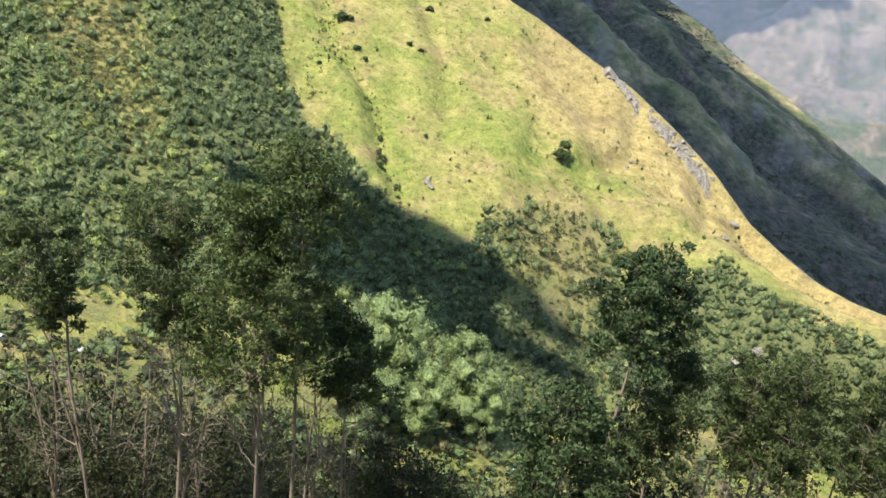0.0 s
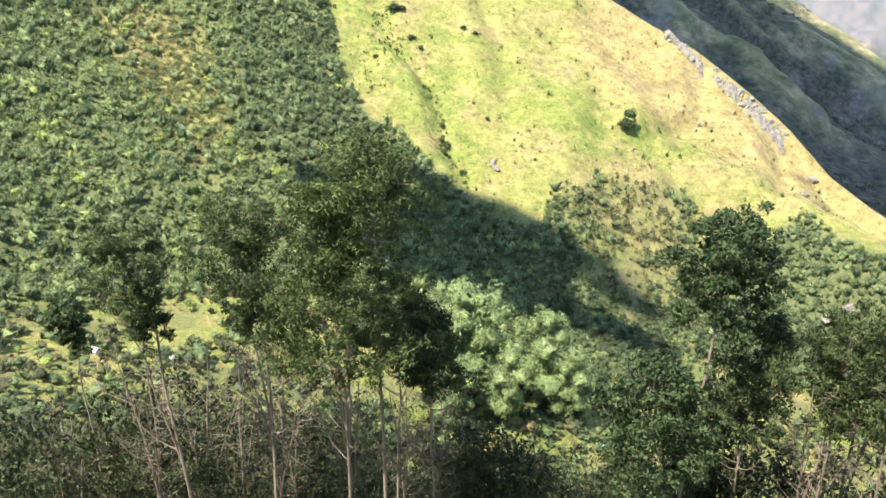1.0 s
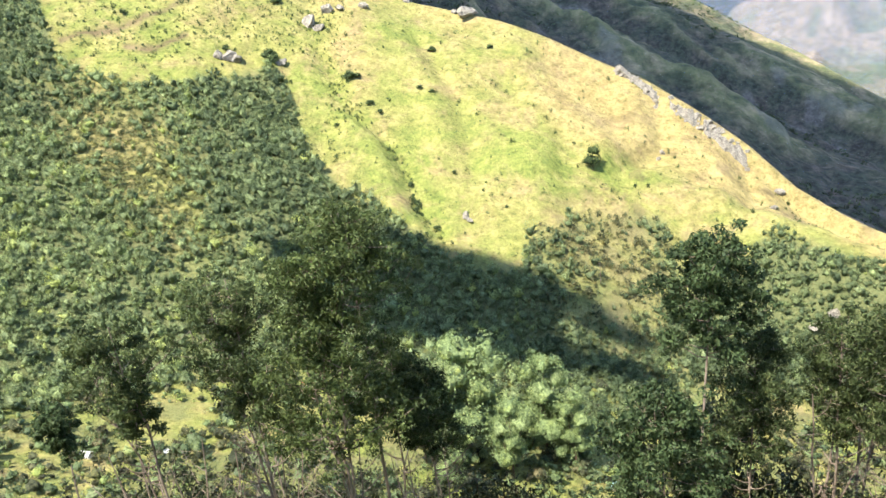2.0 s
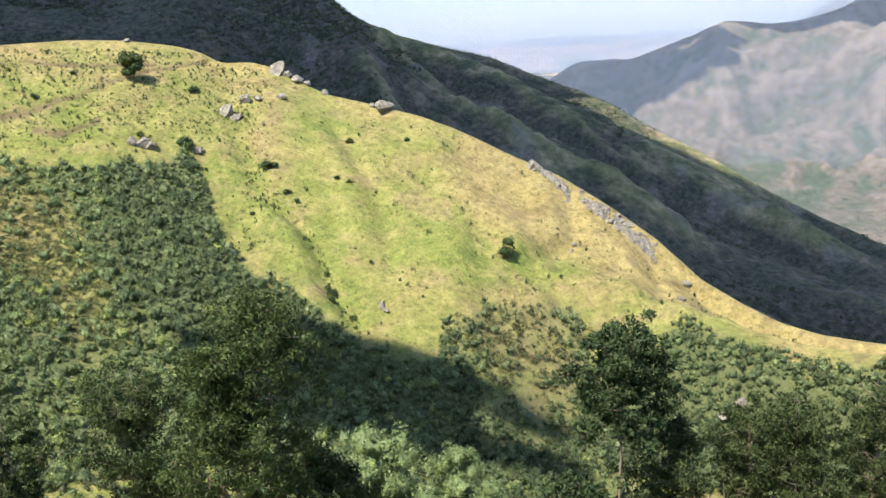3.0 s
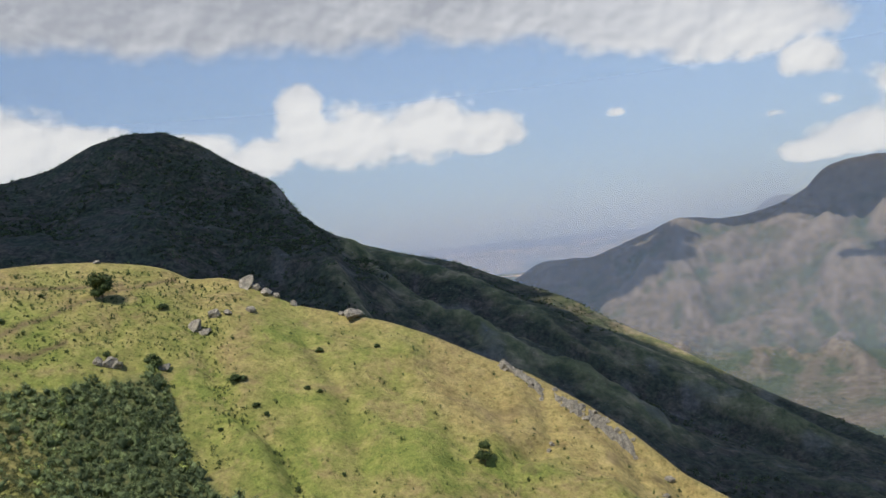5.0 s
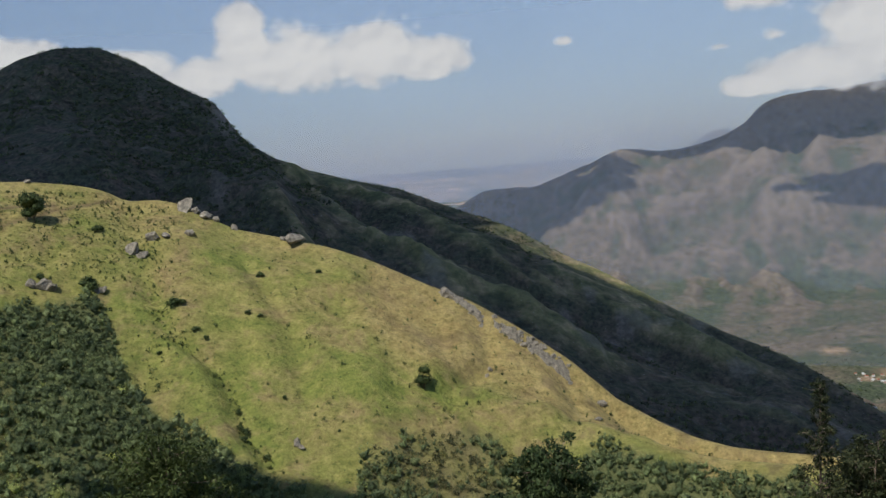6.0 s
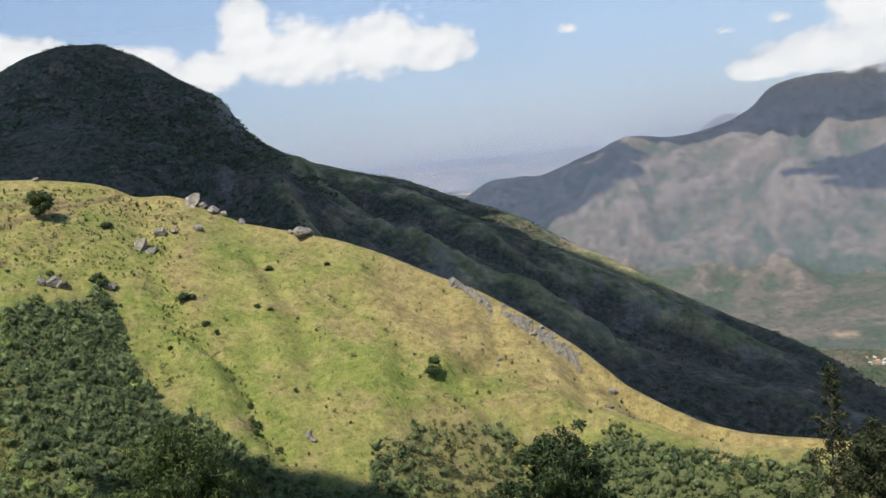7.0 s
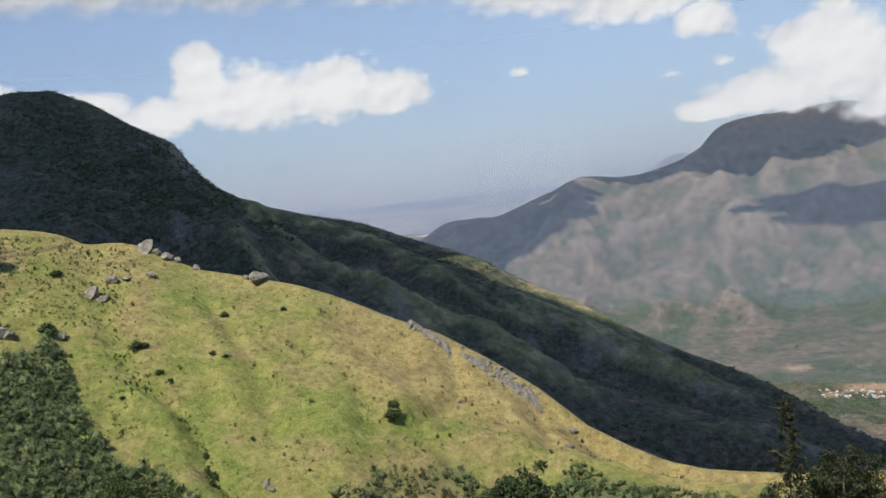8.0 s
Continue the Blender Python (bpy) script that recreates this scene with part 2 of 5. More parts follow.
    z += 16 * smooth(deg, 18.5, 21) * smooth(r, rg - 170, rg - 80) * (1 - smooth(r, rg - 45, rg - 8)) * fbm((0.9 * x + 0.25 * y) / 38, (y - 0.25 * x) / 160, 23, 3, True)
    z += smooth(r, rg - 200, rg) * 5 * fbm(x / 70, y / 70, 12, 3)
    z += 100 * np.exp(-((x - 1270) / 140) ** 2 - ((y - 3680) / 140) ** 2)
    # low cone of a hill out on the plain
    z += 50 * np.exp(-(np.hypot(x - 112, y - 3700) / 75) ** 1.3)
    return x, y, z, rc, rf


LX, LY, LZ, RC, RF = build_land()


def ground(az, r):
    """Height of the land at a bearing in degrees and a distance; takes arrays."""
    az, r = np.asarray(az, float), np.asarray(r, float)
    i = np.clip(np.searchsorted(AZ, az) - 1, 0, len(AZ) - 2)
    j = np.clip(np.searchsorted(RR, r) - 1, 0, len(RR) - 2)
    u, v = np.clip((az - AZ[i]) / (AZ[i + 1] - AZ[i]), 0, 1), np.clip((r - RR[j]) / (RR[j + 1] - RR[j]), 0, 1)
    return (LZ[j, i] * (1 - u) + LZ[j, i + 1] * u) * (1 - v) + (LZ[j + 1, i] * (1 - u) + LZ[j + 1, i + 1] * u) * v


def spot(az, r, lift=0.0):
    return Vector((r * math.sin(radians(az)), r * math.cos(radians(az)), float(ground(az, r)) + lift))

# ---- materials ----
def material(name, rough=0.85):
    m = bpy.data.materials.new(name)
    m.use_nodes = True
    nt = m.node_tree
    bsdf = nt.nodes["Principled BSDF"]
    bsdf.inputs["Roughness"].default_value = rough
    bsdf.inputs["Specular IOR Level"].default_value = 0.25
    return m, nt, bsdf


def node(nt, kind, **values):
    n = nt.nodes.new(kind)
    for key, value in values.items():
        n.inputs[key].default_value = value
    return n


def coords(nt, scale=(1, 1, 1)):
    tc = nt.nodes.new("ShaderNodeTexCoord")
    mp = nt.nodes.new("ShaderNodeMapping")
    mp.inputs["Scale"].default_value = scale
    nt.links.new(tc.outputs["Object"], mp.inputs["Vector"])
    return mp.outputs["Vector"]


def noise_tex(nt, vec, scale, detail=6.0, rough=0.6, distort=0.0):
    n = node(nt, "ShaderNodeTexNoise", Scale=scale, Detail=detail, Roughness=rough, Distortion=distort)
    nt.links.new(vec, n.inputs["Vector"])
    return n.outputs["Fac"]


def ramp(nt, fac, stops):
    r = nt.nodes.new("ShaderNodeValToRGB")
    while len(r.color_ramp.elements) < len(stops):
        r.color_ramp.elements.new(0.5)
    for e, (p, c) in zip(r.color_ramp.elements, stops):
        e.position, e.color = p, (*c, 1) if len(c) == 3 else c
    nt.links.new(fac, r.inputs["Fac"])
    return r.outputs["Color"]


def mixed(nt, fac, a, b, blend="MIX"):
    m = nt.nodes.new("ShaderNodeMix")
    m.data_type, m.blend_type = "RGBA", blend
    for sock, v in ((m.inputs[0], fac), (m.inputs[6], a), (m.inputs[7], b)):
        if isinstance(v, (int, float)):
            sock.default_value = v
        elif isinstance(v, tuple):
            sock.default_value = (*v, 1)
        else:
            nt.links.new(v, sock)
    return m.outputs[2]


def maths(nt, op, a, b=0.0, c=0.0, clamp=False):
    m = nt.nodes.new("ShaderNodeMath")
    m.operation, m.use_clamp = op, clamp
    for sock, v in zip(m.inputs, (a, b, c)):
        if isinstance(v, (int, float)):
            sock.default_value = v
        else:
            nt.links.new(v, sock)
    return m.outputs[0]


def attribute(nt, name):
    a = nt.nodes.new("ShaderNodeAttribute")
    a.attribute_name = name
    return a.outputs["Fac"]


def bump(nt, bsdf, height, strength, distance):
    b = node(nt, "ShaderNodeBump", Strength=strength, Distance=distance)
    nt.links.new(height, b.inputs["Height"])
    nt.links.new(b.outputs["Normal"], bsdf.inputs["Normal"])


def grass_land():
    m, nt, bsdf = material("hill_grass", 0.9)
    v = coords(nt)
    patch = noise_tex(nt, v, 0.028, 5, 0.62, 0.3)
    mid = noise_tex(nt, v, 0.11, 5, 0.65, 0.3)
    tuft = noise_tex(nt, v, 0.9, 4, 0.7)
    clump = noise_tex(nt, v, 0.33, 6, 0.72, 0.2)
    green = ramp(nt, mid, [(0.34, (0.150, 0.186, 0.042)), (0.5, (0.200, 0.222, 0.056)), (0.66, (0.285, 0.272, 0.086))])
    straw = ramp(nt, mid, [(0.34, (0.255, 0.195, 0.080)), (0.52, (0.325, 0.262, 0.106)), (0.66, (0.375, 0.305, 0.132))])
    dry = maths(nt, "ADD", attribute(nt, "dry"), maths(nt, "MULTIPLY", maths(nt, "SUBTRACT", patch, 0.5), 2.8), clamp=True)
    col = mixed(nt, dry, green, straw)
    col = mixed(nt, 0.8, col, ramp(nt, tuft, [(0.33, (0.66, 0.70, 0.62)), (0.52, (1, 1, 1)), (0.68, (1.18, 1.15, 1.1))]), "MULTIPLY")
    col = mixed(nt, 0.85, col, ramp(nt, clump, [(0.34, (0.42, 0.45, 0.38)), (0.44, (0.88, 0.89, 0.86)), (0.56, (1.05, 1.05, 1.03)), (0.66, (1.32, 1.26, 1.26))]), "MULTIPLY")
    rust = noise_tex(nt, v, 0.055, 7, 0.72, 0.5)
    col = mixed(nt, ramp(nt, rust, [(0.50, (0, 0, 0)), (0.66, (0.75, 0.75, 0.75))]), col, ramp(nt, clump, [(0.38, (0.150, 0.105, 0.054)), (0.6, (0.31, 0.235, 0.115))]))
    earth = ramp(nt, mid, [(0.3, (0.085, 0.06, 0.034)), (0.7, (0.21, 0.155, 0.085))])
    col = mixed(nt, attribute(nt, "earth"), col, earth)
    litter = ramp(nt, tuft, [(0.3, (0.085, 0.105, 0.042)), (0.7, (0.16, 0.17, 0.07))])
    col = mixed(nt, attribute(nt, "wood"), col, litter)
    nt.links.new(col, bsdf.inputs["Base Color"])
    bump(nt, bsdf, maths(nt, "ADD", tuft, maths(nt, "MULTIPLY", clump, 2.0)), 0.8, 0.9)
    return m


def mountain_land():
    m, nt, bsdf = material("mountain_woods", 0.95)
    v = coords(nt)
    big = noise_tex(nt, v, 0.0045, 5, 0.6, 0.5)
    mid = noise_tex(nt, v, 0.03, 6, 0.65, 0.3)
    fine = noise_tex(nt, v, 0.16, 4, 0.7)
    woods = ramp(nt, fine, [(0.38, (0.020, 0.027, 0.016)), (0.62, (0.066, 0.076, 0.044))])
    woods = mixed(nt, ramp(nt, mid, [(0.42, (0, 0, 0)), (0.66, (1, 1, 1))]), woods, ramp(nt, fine, [(0.38, (0.044, 0.038, 0.030)), (0.62, (0.125, 0.098, 0.074))]))
    grass = ramp(nt, mid, [(0.36, (0.075, 0.092, 0.038)), (0.5, (0.165, 0.160, 0.070)), (0.64, (0.31, 0.245, 0.14))])
    open_ = maths(nt, "ADD", attribute(nt, "dry"), maths(nt, "MULTIPLY", maths(nt, "SUBTRACT", maths(nt, "ADD", big, maths(nt, "MULTIPLY", mid, 0.5)), 0.80), 2.0), clamp=True)
    col = mixed(nt, open_, woods, grass)
    col = mixed(nt, 0.6, col, ramp(nt, noise_tex(nt, v, 0.075, 5, 0.75, 0.3), [(0.36, (0.42, 0.44, 0.42)), (0.5, (1, 1, 1)), (0.64, (1.45, 1.4, 1.3))]), "MULTIPLY")
    stone = ramp(nt, fine, [(0.3, (0.12, 0.105, 0.09)), (0.7, (0.28, 0.25, 0.22))])
    col = mixed(nt, attribute(nt, "earth"), col, stone)
    nt.links.new(col, bsdf.inputs["Base Color"])
    bump(nt, bsdf, maths(nt, "ADD", fine, maths(nt, "MULTIPLY", mid, 2.0)), 0.4, 5.0)
    return m


def range_land():
    m, nt, bsdf = material("far_range_scrub", 0.95)
    v = coords(nt, (1, 1, 1.4))
    big = noise_tex(nt, v, 0.0042, 8, 0.70, 0.3)
    mid = noise_tex(nt, v, 0.048, 7, 0.70, 0.4)
    fine = noise_tex(nt, v, 0.11, 5, 0.8)
    scrub = ramp(nt, mid, [(0.36, (0.095, 0.082, 0.062)), (0.5, (0.145, 0.118, 0.088)), (0.64, (0.21, 0.168, 0.126))])
    green = ramp(nt, fine, [(0.40, (0.040, 0.058, 0.034)), (0.60, (0.085, 0.108, 0.058))])
    lush = maths(nt, "ADD", attribute(nt, "wood"), maths(nt, "MULTIPLY", maths(nt, "SUBTRACT", big, 0.54), 5.0), clamp=True)
    col = mixed(nt, lush, scrub, green)
    col = mixed(nt, 0.45, col, ramp(nt, fine, [(0.40, (0.42, 0.45, 0.45)), (0.5, (1, 1, 1)), (0.60, (1.4, 1.34, 1.28))]), "MULTIPLY")
    col = mixed(nt, attribute(nt, "dry"), col, ramp(nt, fine, [(0.4, (0.26, 0.18, 0.115)), (0.6, (0.42, 0.30, 0.20))]))
    dots = noise_tex(nt, v, 0.30, 3, 0.7)
    col = mixed(nt, 0.6, col, ramp(nt, dots, [(0.38, (0.40, 0.44, 0.42)), (0.5, (1, 1, 1)), (0.62, (1.25, 1.22, 1.2))]), "MULTIPLY")
    stone = ramp(nt, fine, [(0.36, (0.15, 0.125, 0.105)), (0.62, (0.32, 0.26, 0.21))])
    col = mixed(nt, attribute(nt, "earth"), col, stone)
    nt.links.new(col, bsdf.inputs["Base Color"])
    bump(nt, bsdf, maths(nt, "ADD", fine, maths(nt, "MULTIPLY", mid, 1.2)), 0.55, 8.0)
    return m


def plain_land():
    m, nt, bsdf = material("dry_plain", 0.95)
    v = coords(nt, (0.45, 1.0, 1.0))
    mid = noise_tex(nt, v, 0.006, 7, 0.6, 0.5)
    col = ramp(nt, mid, [(0.42, (0.10, 0.12, 0.11)), (0.49, (0.24, 0.22, 0.18)), (0.54, (0.62, 0.44, 0.32)), (0.6, (0.26, 0.23, 0.18))])
    nt.links.new(col, bsdf.inputs["Base Color"])
    return m


def foliage(name, dark, light, warm, rough=0.6, through_light=0.3, grain=1.6):
    m, nt, bsdf = material(name, rough)
    geo = nt.nodes.new("ShaderNodeNewGeometry")
    tint = attribute(nt, "tint")
    a = ramp(nt, geo.outputs["Random Per Island"], [(0.0, dark), (0.75, light), (1.0, warm)])
    b = ramp(nt, tint, [(0.0, (0.50, 0.57, 0.58)), (0.4, (0.90, 0.95, 0.90)), (0.75, (1.28, 1.34, 1.22)), (0.97, (1.9, 1.8, 1.1))])
    col = mixed(nt, 1.0, a, b, "MULTIPLY")
    fleck = noise_tex(nt, coords(nt), grain, 4, 0.7)
    col = mixed(nt, 0.85 if grain < 5 else 0.35, col, ramp(nt, fleck, [(0.36, (0.42, 0.45, 0.45)), (0.52, (1, 1, 1)), (0.66, (1.5, 1.4, 1.25))]), "MULTIPLY")
    nt.links.new(col, bsdf.inputs["Base Color"])
    if grain < 5:
        bump(nt, bsdf, fleck, 0.9, 0.5)
    tr = nt.nodes.new("ShaderNodeBsdfTranslucent")
    nt.links.new(col, tr.inputs["Color"])
    mx = nt.nodes.new("ShaderNodeMixShader")
    mx.inputs[0].default_value = through_light
    nt.links.new(bsdf.outputs[0], mx.inputs[1])
    nt.links.new(tr.outputs[0], mx.inputs[2])
    nt.links.new(mx.outputs[0], nt.nodes["Material Output"].inputs["Surface"])
    return m


def bark(name, dark, light, scale=(3, 3, 0.8)):
    m, nt, bsdf = material(name, 0.85)
    v = coords(nt, scale)
    a = noise_tex(nt, v, 2.2, 6, 0.65, 0.8)
    b = noise_tex(nt, v, 0.35, 3, 0.5)
    col = mixed(nt, 0.5, ramp(nt, a, [(0.3, dark), (0.62, light)]), ramp(nt, b, [(0.35, dark), (0.65, light)]))
    nt.links.new(col, bsdf.inputs["Base Color"])
    bump(nt, bsdf, a, 0.6, 0.04)
    return m


def rock_mat():
    m, nt, bsdf = material("weathered_rock", 0.9)
    v = coords(nt)
    a = noise_tex(nt, v, 0.6, 8, 0.7, 0.6)
    b = noise_tex(nt, v, 3.5, 5, 0.7)
    col = mixed(nt, 0.5, ramp(nt, a, [(0.36, (0.11, 0.10, 0.085)), (0.5, (0.28, 0.255, 0.21)), (0.64, (0.48, 0.44, 0.36))]),
                ramp(nt, b, [(0.4, (0.07, 0.064, 0.054)), (0.6, (0.42, 0.375, 0.30))]))
    nt.links.new(col, bsdf.inputs["Base Color"])
    bump(nt, bsdf, maths(nt, "ADD", a, b), 1.0, 0.9)
    return m


def cloud_mat():
    m, nt, bsdf = material("cloud_white", 1.0)
    col = ramp(nt, noise_tex(nt, coords(nt), 0.004, 5), [(0.3, (0.75, 0.76, 0.78)), (0.7, (0.85, 0.85, 0.85))])
    nt.links.new(col, bsdf.inputs["Base Color"])
    return m


M_GRASS, M_MOUNTAIN, M_RANGE, M_PLAIN = grass_land(), mountain_land(), range_land(), plain_land()
M_FOREST = foliage("forest_leaves", (0.165, 0.205, 0.098), (0.235, 0.285, 0.136), (0.29, 0.33, 0.165), through_light=0.35)
M_GUM = foliage("gum_leaves", (0.060, 0.082, 0.030), (0.098, 0.126, 0.047), (0.145, 0.155, 0.060), through_light=0.4, grain=9.0)
M_OLIVE = foliage("olive_gum_leaves", (0.058, 0.082, 0.027), (0.100, 0.132, 0.042), (0.140, 0.158, 0.053), through_light=0.4, grain=9.0)
M_BROAD = foliage("broad_leaves", (0.048, 0.075, 0.032), (0.088, 0.128, 0.052), (0.130, 0.155, 0.066), through_light=0.4, grain=9.0)
M_BRIGHT = foliage("bright_leaves", (0.115, 0.155, 0.072), (0.205, 0.26, 0.12), (0.28, 0.32, 0.16), through_light=0.35)
M_SHRUB = foliage("shrub_leaves", (0.065, 0.072, 0.038), (0.130, 0.132, 0.068), (0.21, 0.175, 0.095))
M_DARK = foliage("dark_leaves", (0.028, 0.046, 0.018), (0.070, 0.100, 0.034), (0.110, 0.130, 0.050))
# near-slope olive and dry brown leaves, with the foreground's shade darkened into the colour
M_SHADED_SLOPE = foliage("shaded_slope_leaves", (0.036, 0.047, 0.021), (0.066, 0.078, 0.033), (0.105, 0.098, 0.046), grain=9.0)
M_SHADED_DRYBRUSH = foliage("shaded_dry_brush_leaves", (0.045, 0.044, 0.024), (0.082, 0.076, 0.040), (0.135, 0.108, 0.058))
M_HILL = foliage("hill_bush_leaves", (0.05, 0.075, 0.028), (0.10, 0.135, 0.05), (0.15, 0.17, 0.07))
M_SCRUB = foliage("olive_scrub_leaves", (0.125, 0.140, 0.064), (0.195, 0.205, 0.094), (0.27, 0.245, 0.12), through_light=0.4)
M_BARK = bark("pale_gum_bark", (0.085, 0.058, 0.042), (0.27, 0.215, 0.17))
M_DARKBARK = bark("brown_bark", (0.045, 0.03, 0.02), (0.16, 0.10, 0.065))
M_ROCK, M_CLOUD = rock_mat(), cloud_mat()


# ---- mesh helpers ----
def mesh_np(name, verts, faces, mats, attrs=None, flat=True, mat_index=None, normals=None):
    me = bpy.data.meshes.new(name)
    verts, faces = np.asarray(verts, np.float32), np.asarray(faces, np.int32)
    n, k = faces.shape
    if normals is not None and k == 3:
        # wind each face so that it faces the way its normals point
        normals = np.asarray(normals, np.float32)
        p = verts[faces]
        back = (np.cross(p[:, 1] - p[:, 0], p[:, 2] - p[:, 0]) * normals[faces].sum(1)).sum(1) < 0
        faces = np.where(back[:, None], faces[:, ::-1], faces)
    me.vertices.add(len(verts))
    me.vertices.foreach_set("co", verts.ravel())
    me.loops.add(n * k)
    me.loops.foreach_set("vertex_index", faces.ravel())
    me.polygons.add(n)
    me.polygons.foreach_set("loop_start", np.arange(0, n * k, k, dtype=np.int32))
    if mat_index is not None:
        me.polygons.foreach_set("material_index", np.asarray(mat_index, np.int32))
    me.polygons.foreach_set("use_smooth", np.full(n, not flat))
    for key, values in (attrs or {}).items():
        me.attributes.new(key, "FLOAT", "POINT").data.foreach_set("value", np.asarray(values, np.float32))
    for m in mats:
        me.materials.append(m)
    me.update(calc_edges=True)
    if normals is not None:
        me.attributes.new("custom_normal", "FLOAT_VECTOR", "POINT").data.foreach_set("vector", np.asarray(normals, np.float32).ravel())
    return me


def part(name, mesh, parent=None, label=""):
    ob = new(name, mesh)
    if parent is not None:
        ob.parent = parent
    return tagged(ob, label)


def tube(points, radii, sides=6):
    p = np.asarray(points, float)
    d = np.gradient(p, axis=0)
    d /= np.linalg.norm(d, axis=1)[:, None] + 1e-9
    ref = np.where(np.abs(d[:, 2:3]) > 0.9, [[1.0, 0, 0]], [[0, 0, 1.0]])
    u = np.cross(d, ref)
    u /= np.linalg.norm(u, axis=1)[:, None] + 1e-9
    w = np.cross(d, u)
    t = np.linspace(0, 2 * np.pi, sides, endpoint=False)
    ring = u[:, None] * np.cos(t)[None, :, None] + w[:, None] * np.sin(t)[None, :, None]
    v = (p[:, None] + ring * np.asarray(radii)[:, None, None]).reshape(-1, 3)
    i = np.arange(len(p) - 1)[:, None] * sides
    a, b = np.arange(sides)[None], (np.arange(sides)[None] + 1) % sides
    return v, np.stack([i + a, i + b, i + sides + b, i + sides + a], -1).reshape(-1, 4)


def joined(pieces):
    vs, fs, off = [], [], 0
    for v, f in pieces:
        vs.append(v), fs.append(f + off)
        off += len(v)
    return np.concatenate(vs), np.concatenate(fs)


def leaves(rng, centre, length, width, droop=0.5):
    """A narrow pointed leaf or spray at each centre."""
    n = len(centre)
    d = rng.normal(size=(n, 3))
    d[:, 2] -= droop
    d /= np.linalg.norm(d, axis=1)[:, None]
    s = np.cross(d, rng.normal(size=(n, 3)))
    s /= np.linalg.norm(s, axis=1)[:, None] + 1e-9
    k = rng.uniform(0.6, 1.4, (n, 1))
    a, b = d * length * k, s * width * k * 0.5
    v = np.stack([centre - b, centre + a, centre + b], 1).reshape(-1, 3)
    return v, np.arange(n * 3).reshape(n, 3)


def ball(sub):
    bm = bmesh.new()
    bmesh.ops.create_icosphere(bm, subdivisions=sub, radius=1)
    v = np.array([x.co for x in bm.verts])
    f = np.array([[x.index for x in p.verts] for p in bm.faces])
    bm.free()
    return v, f


def crown_shape(seed, tufts, size, core=0, inner=(0.90, 1.0), high=0.25, lobes_n=9):
    """Lumpy crown of unit radius: a hull of rounded boughs with leaf sprays standing off it. Gives points, triangles and normals."""
    rng = np.random.default_rng(seed)
    lobes = rng.normal(size=(lobes_n, 3)) * (0.42, 0.42, high)
    lobes[:, 2] = np.abs(lobes[:, 2]) + 0.05
    rad = rng.uniform(0.34, 0.56, lobes_n)
    which = rng.integers(0, lobes_n, tufts)
    d = rng.normal(size=(tufts, 3))
    d[:, 2] = np.abs(d[:, 2]) * 1.2 - 0.55
    d /= np.linalg.norm(d, axis=1)[:, None]
    c = lobes[which] + d * rad[which][:, None] * rng.uniform(0.86, 1.1, (tufts, 1))
    nrm = d + rng.normal(size=d.shape) * 0.5
    nrm /= np.linalg.norm(nrm, axis=1)[:, None]
    a = np.cross(nrm, rng.normal(size=d.shape))
    a /= np.linalg.norm(a, axis=1)[:, None]
    b = np.cross(nrm, a)
    s = rng.uniform(0.6, 1.4, (tufts, 1)) * size
    v = np.stack([c - a * s - b * s * 0.5, c + a * s * 0.3 - b * s, c + a * s + b * s * 0.4], 1).reshape(-1, 3)
    out = np.repeat(0.55 * d + 0.45 * nrm + (0, 0, 0.1), 3, 0)
    f = np.arange(tufts * 3).reshape(tufts, 3)
    if not core:
        return v, f, out / np.linalg.norm(out, axis=1)[:, None]
    # the outer hull of the boughs
    bv, bf = ball(core)
    reach, own = np.full(len(bv), 0.25), bv.copy()
    for l, q in zip(lobes, rad):
        along = bv @ l
        disc = along ** 2 - (l @ l - q * q)
        far = np.where(disc > 0, along + np.sqrt(np.maximum(disc, 0)), 0)
        own = np.where((far > reach)[:, None], (bv * far[:, None] - l) / q, own)
        reach = np.maximum(reach, far)
    bv = bv * (reach * rng.uniform(*inner, len(bv)))[:, None]
    own = own + rng.normal(size=own.shape) * 0.3 + (0, 0, 0.08)
    bf = bf[bv[bf].mean(1)[:, 2] > -0.30]
    out = np.concatenate([out, own])
    return np.concatenate([v, bv]), np.concatenate([f, bf + len(v)]), out / np.linalg.norm(out, axis=1)[:, None]


def scatter(shapes, places, sizes, rng, squash=(0.8, 1.15), shift=0.0):
    """One mesh's worth of crowns: shapes placed, turned and scaled; also a tint for each, and the normals."""
    vs, fs, ts, ns, off = [], [], [], [], 0
    pick = rng.integers(0, len(shapes), len(places))
    tint = np.clip(rng.beta(1.7, 2.5, len(places)) + shift, 0, 0.9)
    tint[rng.random(len(places)) < 0.008] = 0.97
    for k, (v, f, nv) in enumerate(shapes):
        idx = np.where(pick == k)[0]
        if not len(idx):
            continue
        a = rng.uniform(0, 2 * np.pi, len(idx))
        c, s = np.cos(a)[:, None], np.sin(a)[:, None]
        spun = lambda w: (w[None, :, 0] * c - w[None, :, 1] * s, w[None, :, 0] * s + w[None, :, 1] * c)
        tall = rng.uniform(*squash, (len(idx), 1))
        q = np.stack([*spun(v), v[None, :, 2] * tall], -1) * sizes[idx][:, None, None] + places[idx][:, None, :]
        ns.append(np.stack([*spun(nv), nv[None, :, 2] + 0 * tall], -1).reshape(-1, 3))
        fs.append((f[None] + (np.arange(len(idx)) * len(v))[:, None, None]).reshape(-1, 3) + off)
        vs.append(q.reshape(-1, 3)), ts.append(np.repeat(tint[idx], len(v)))
        off += len(v) * len(idx)
    return np.concatenate(vs), np.concatenate(fs), np.concatenate(ts), np.concatenate(ns)


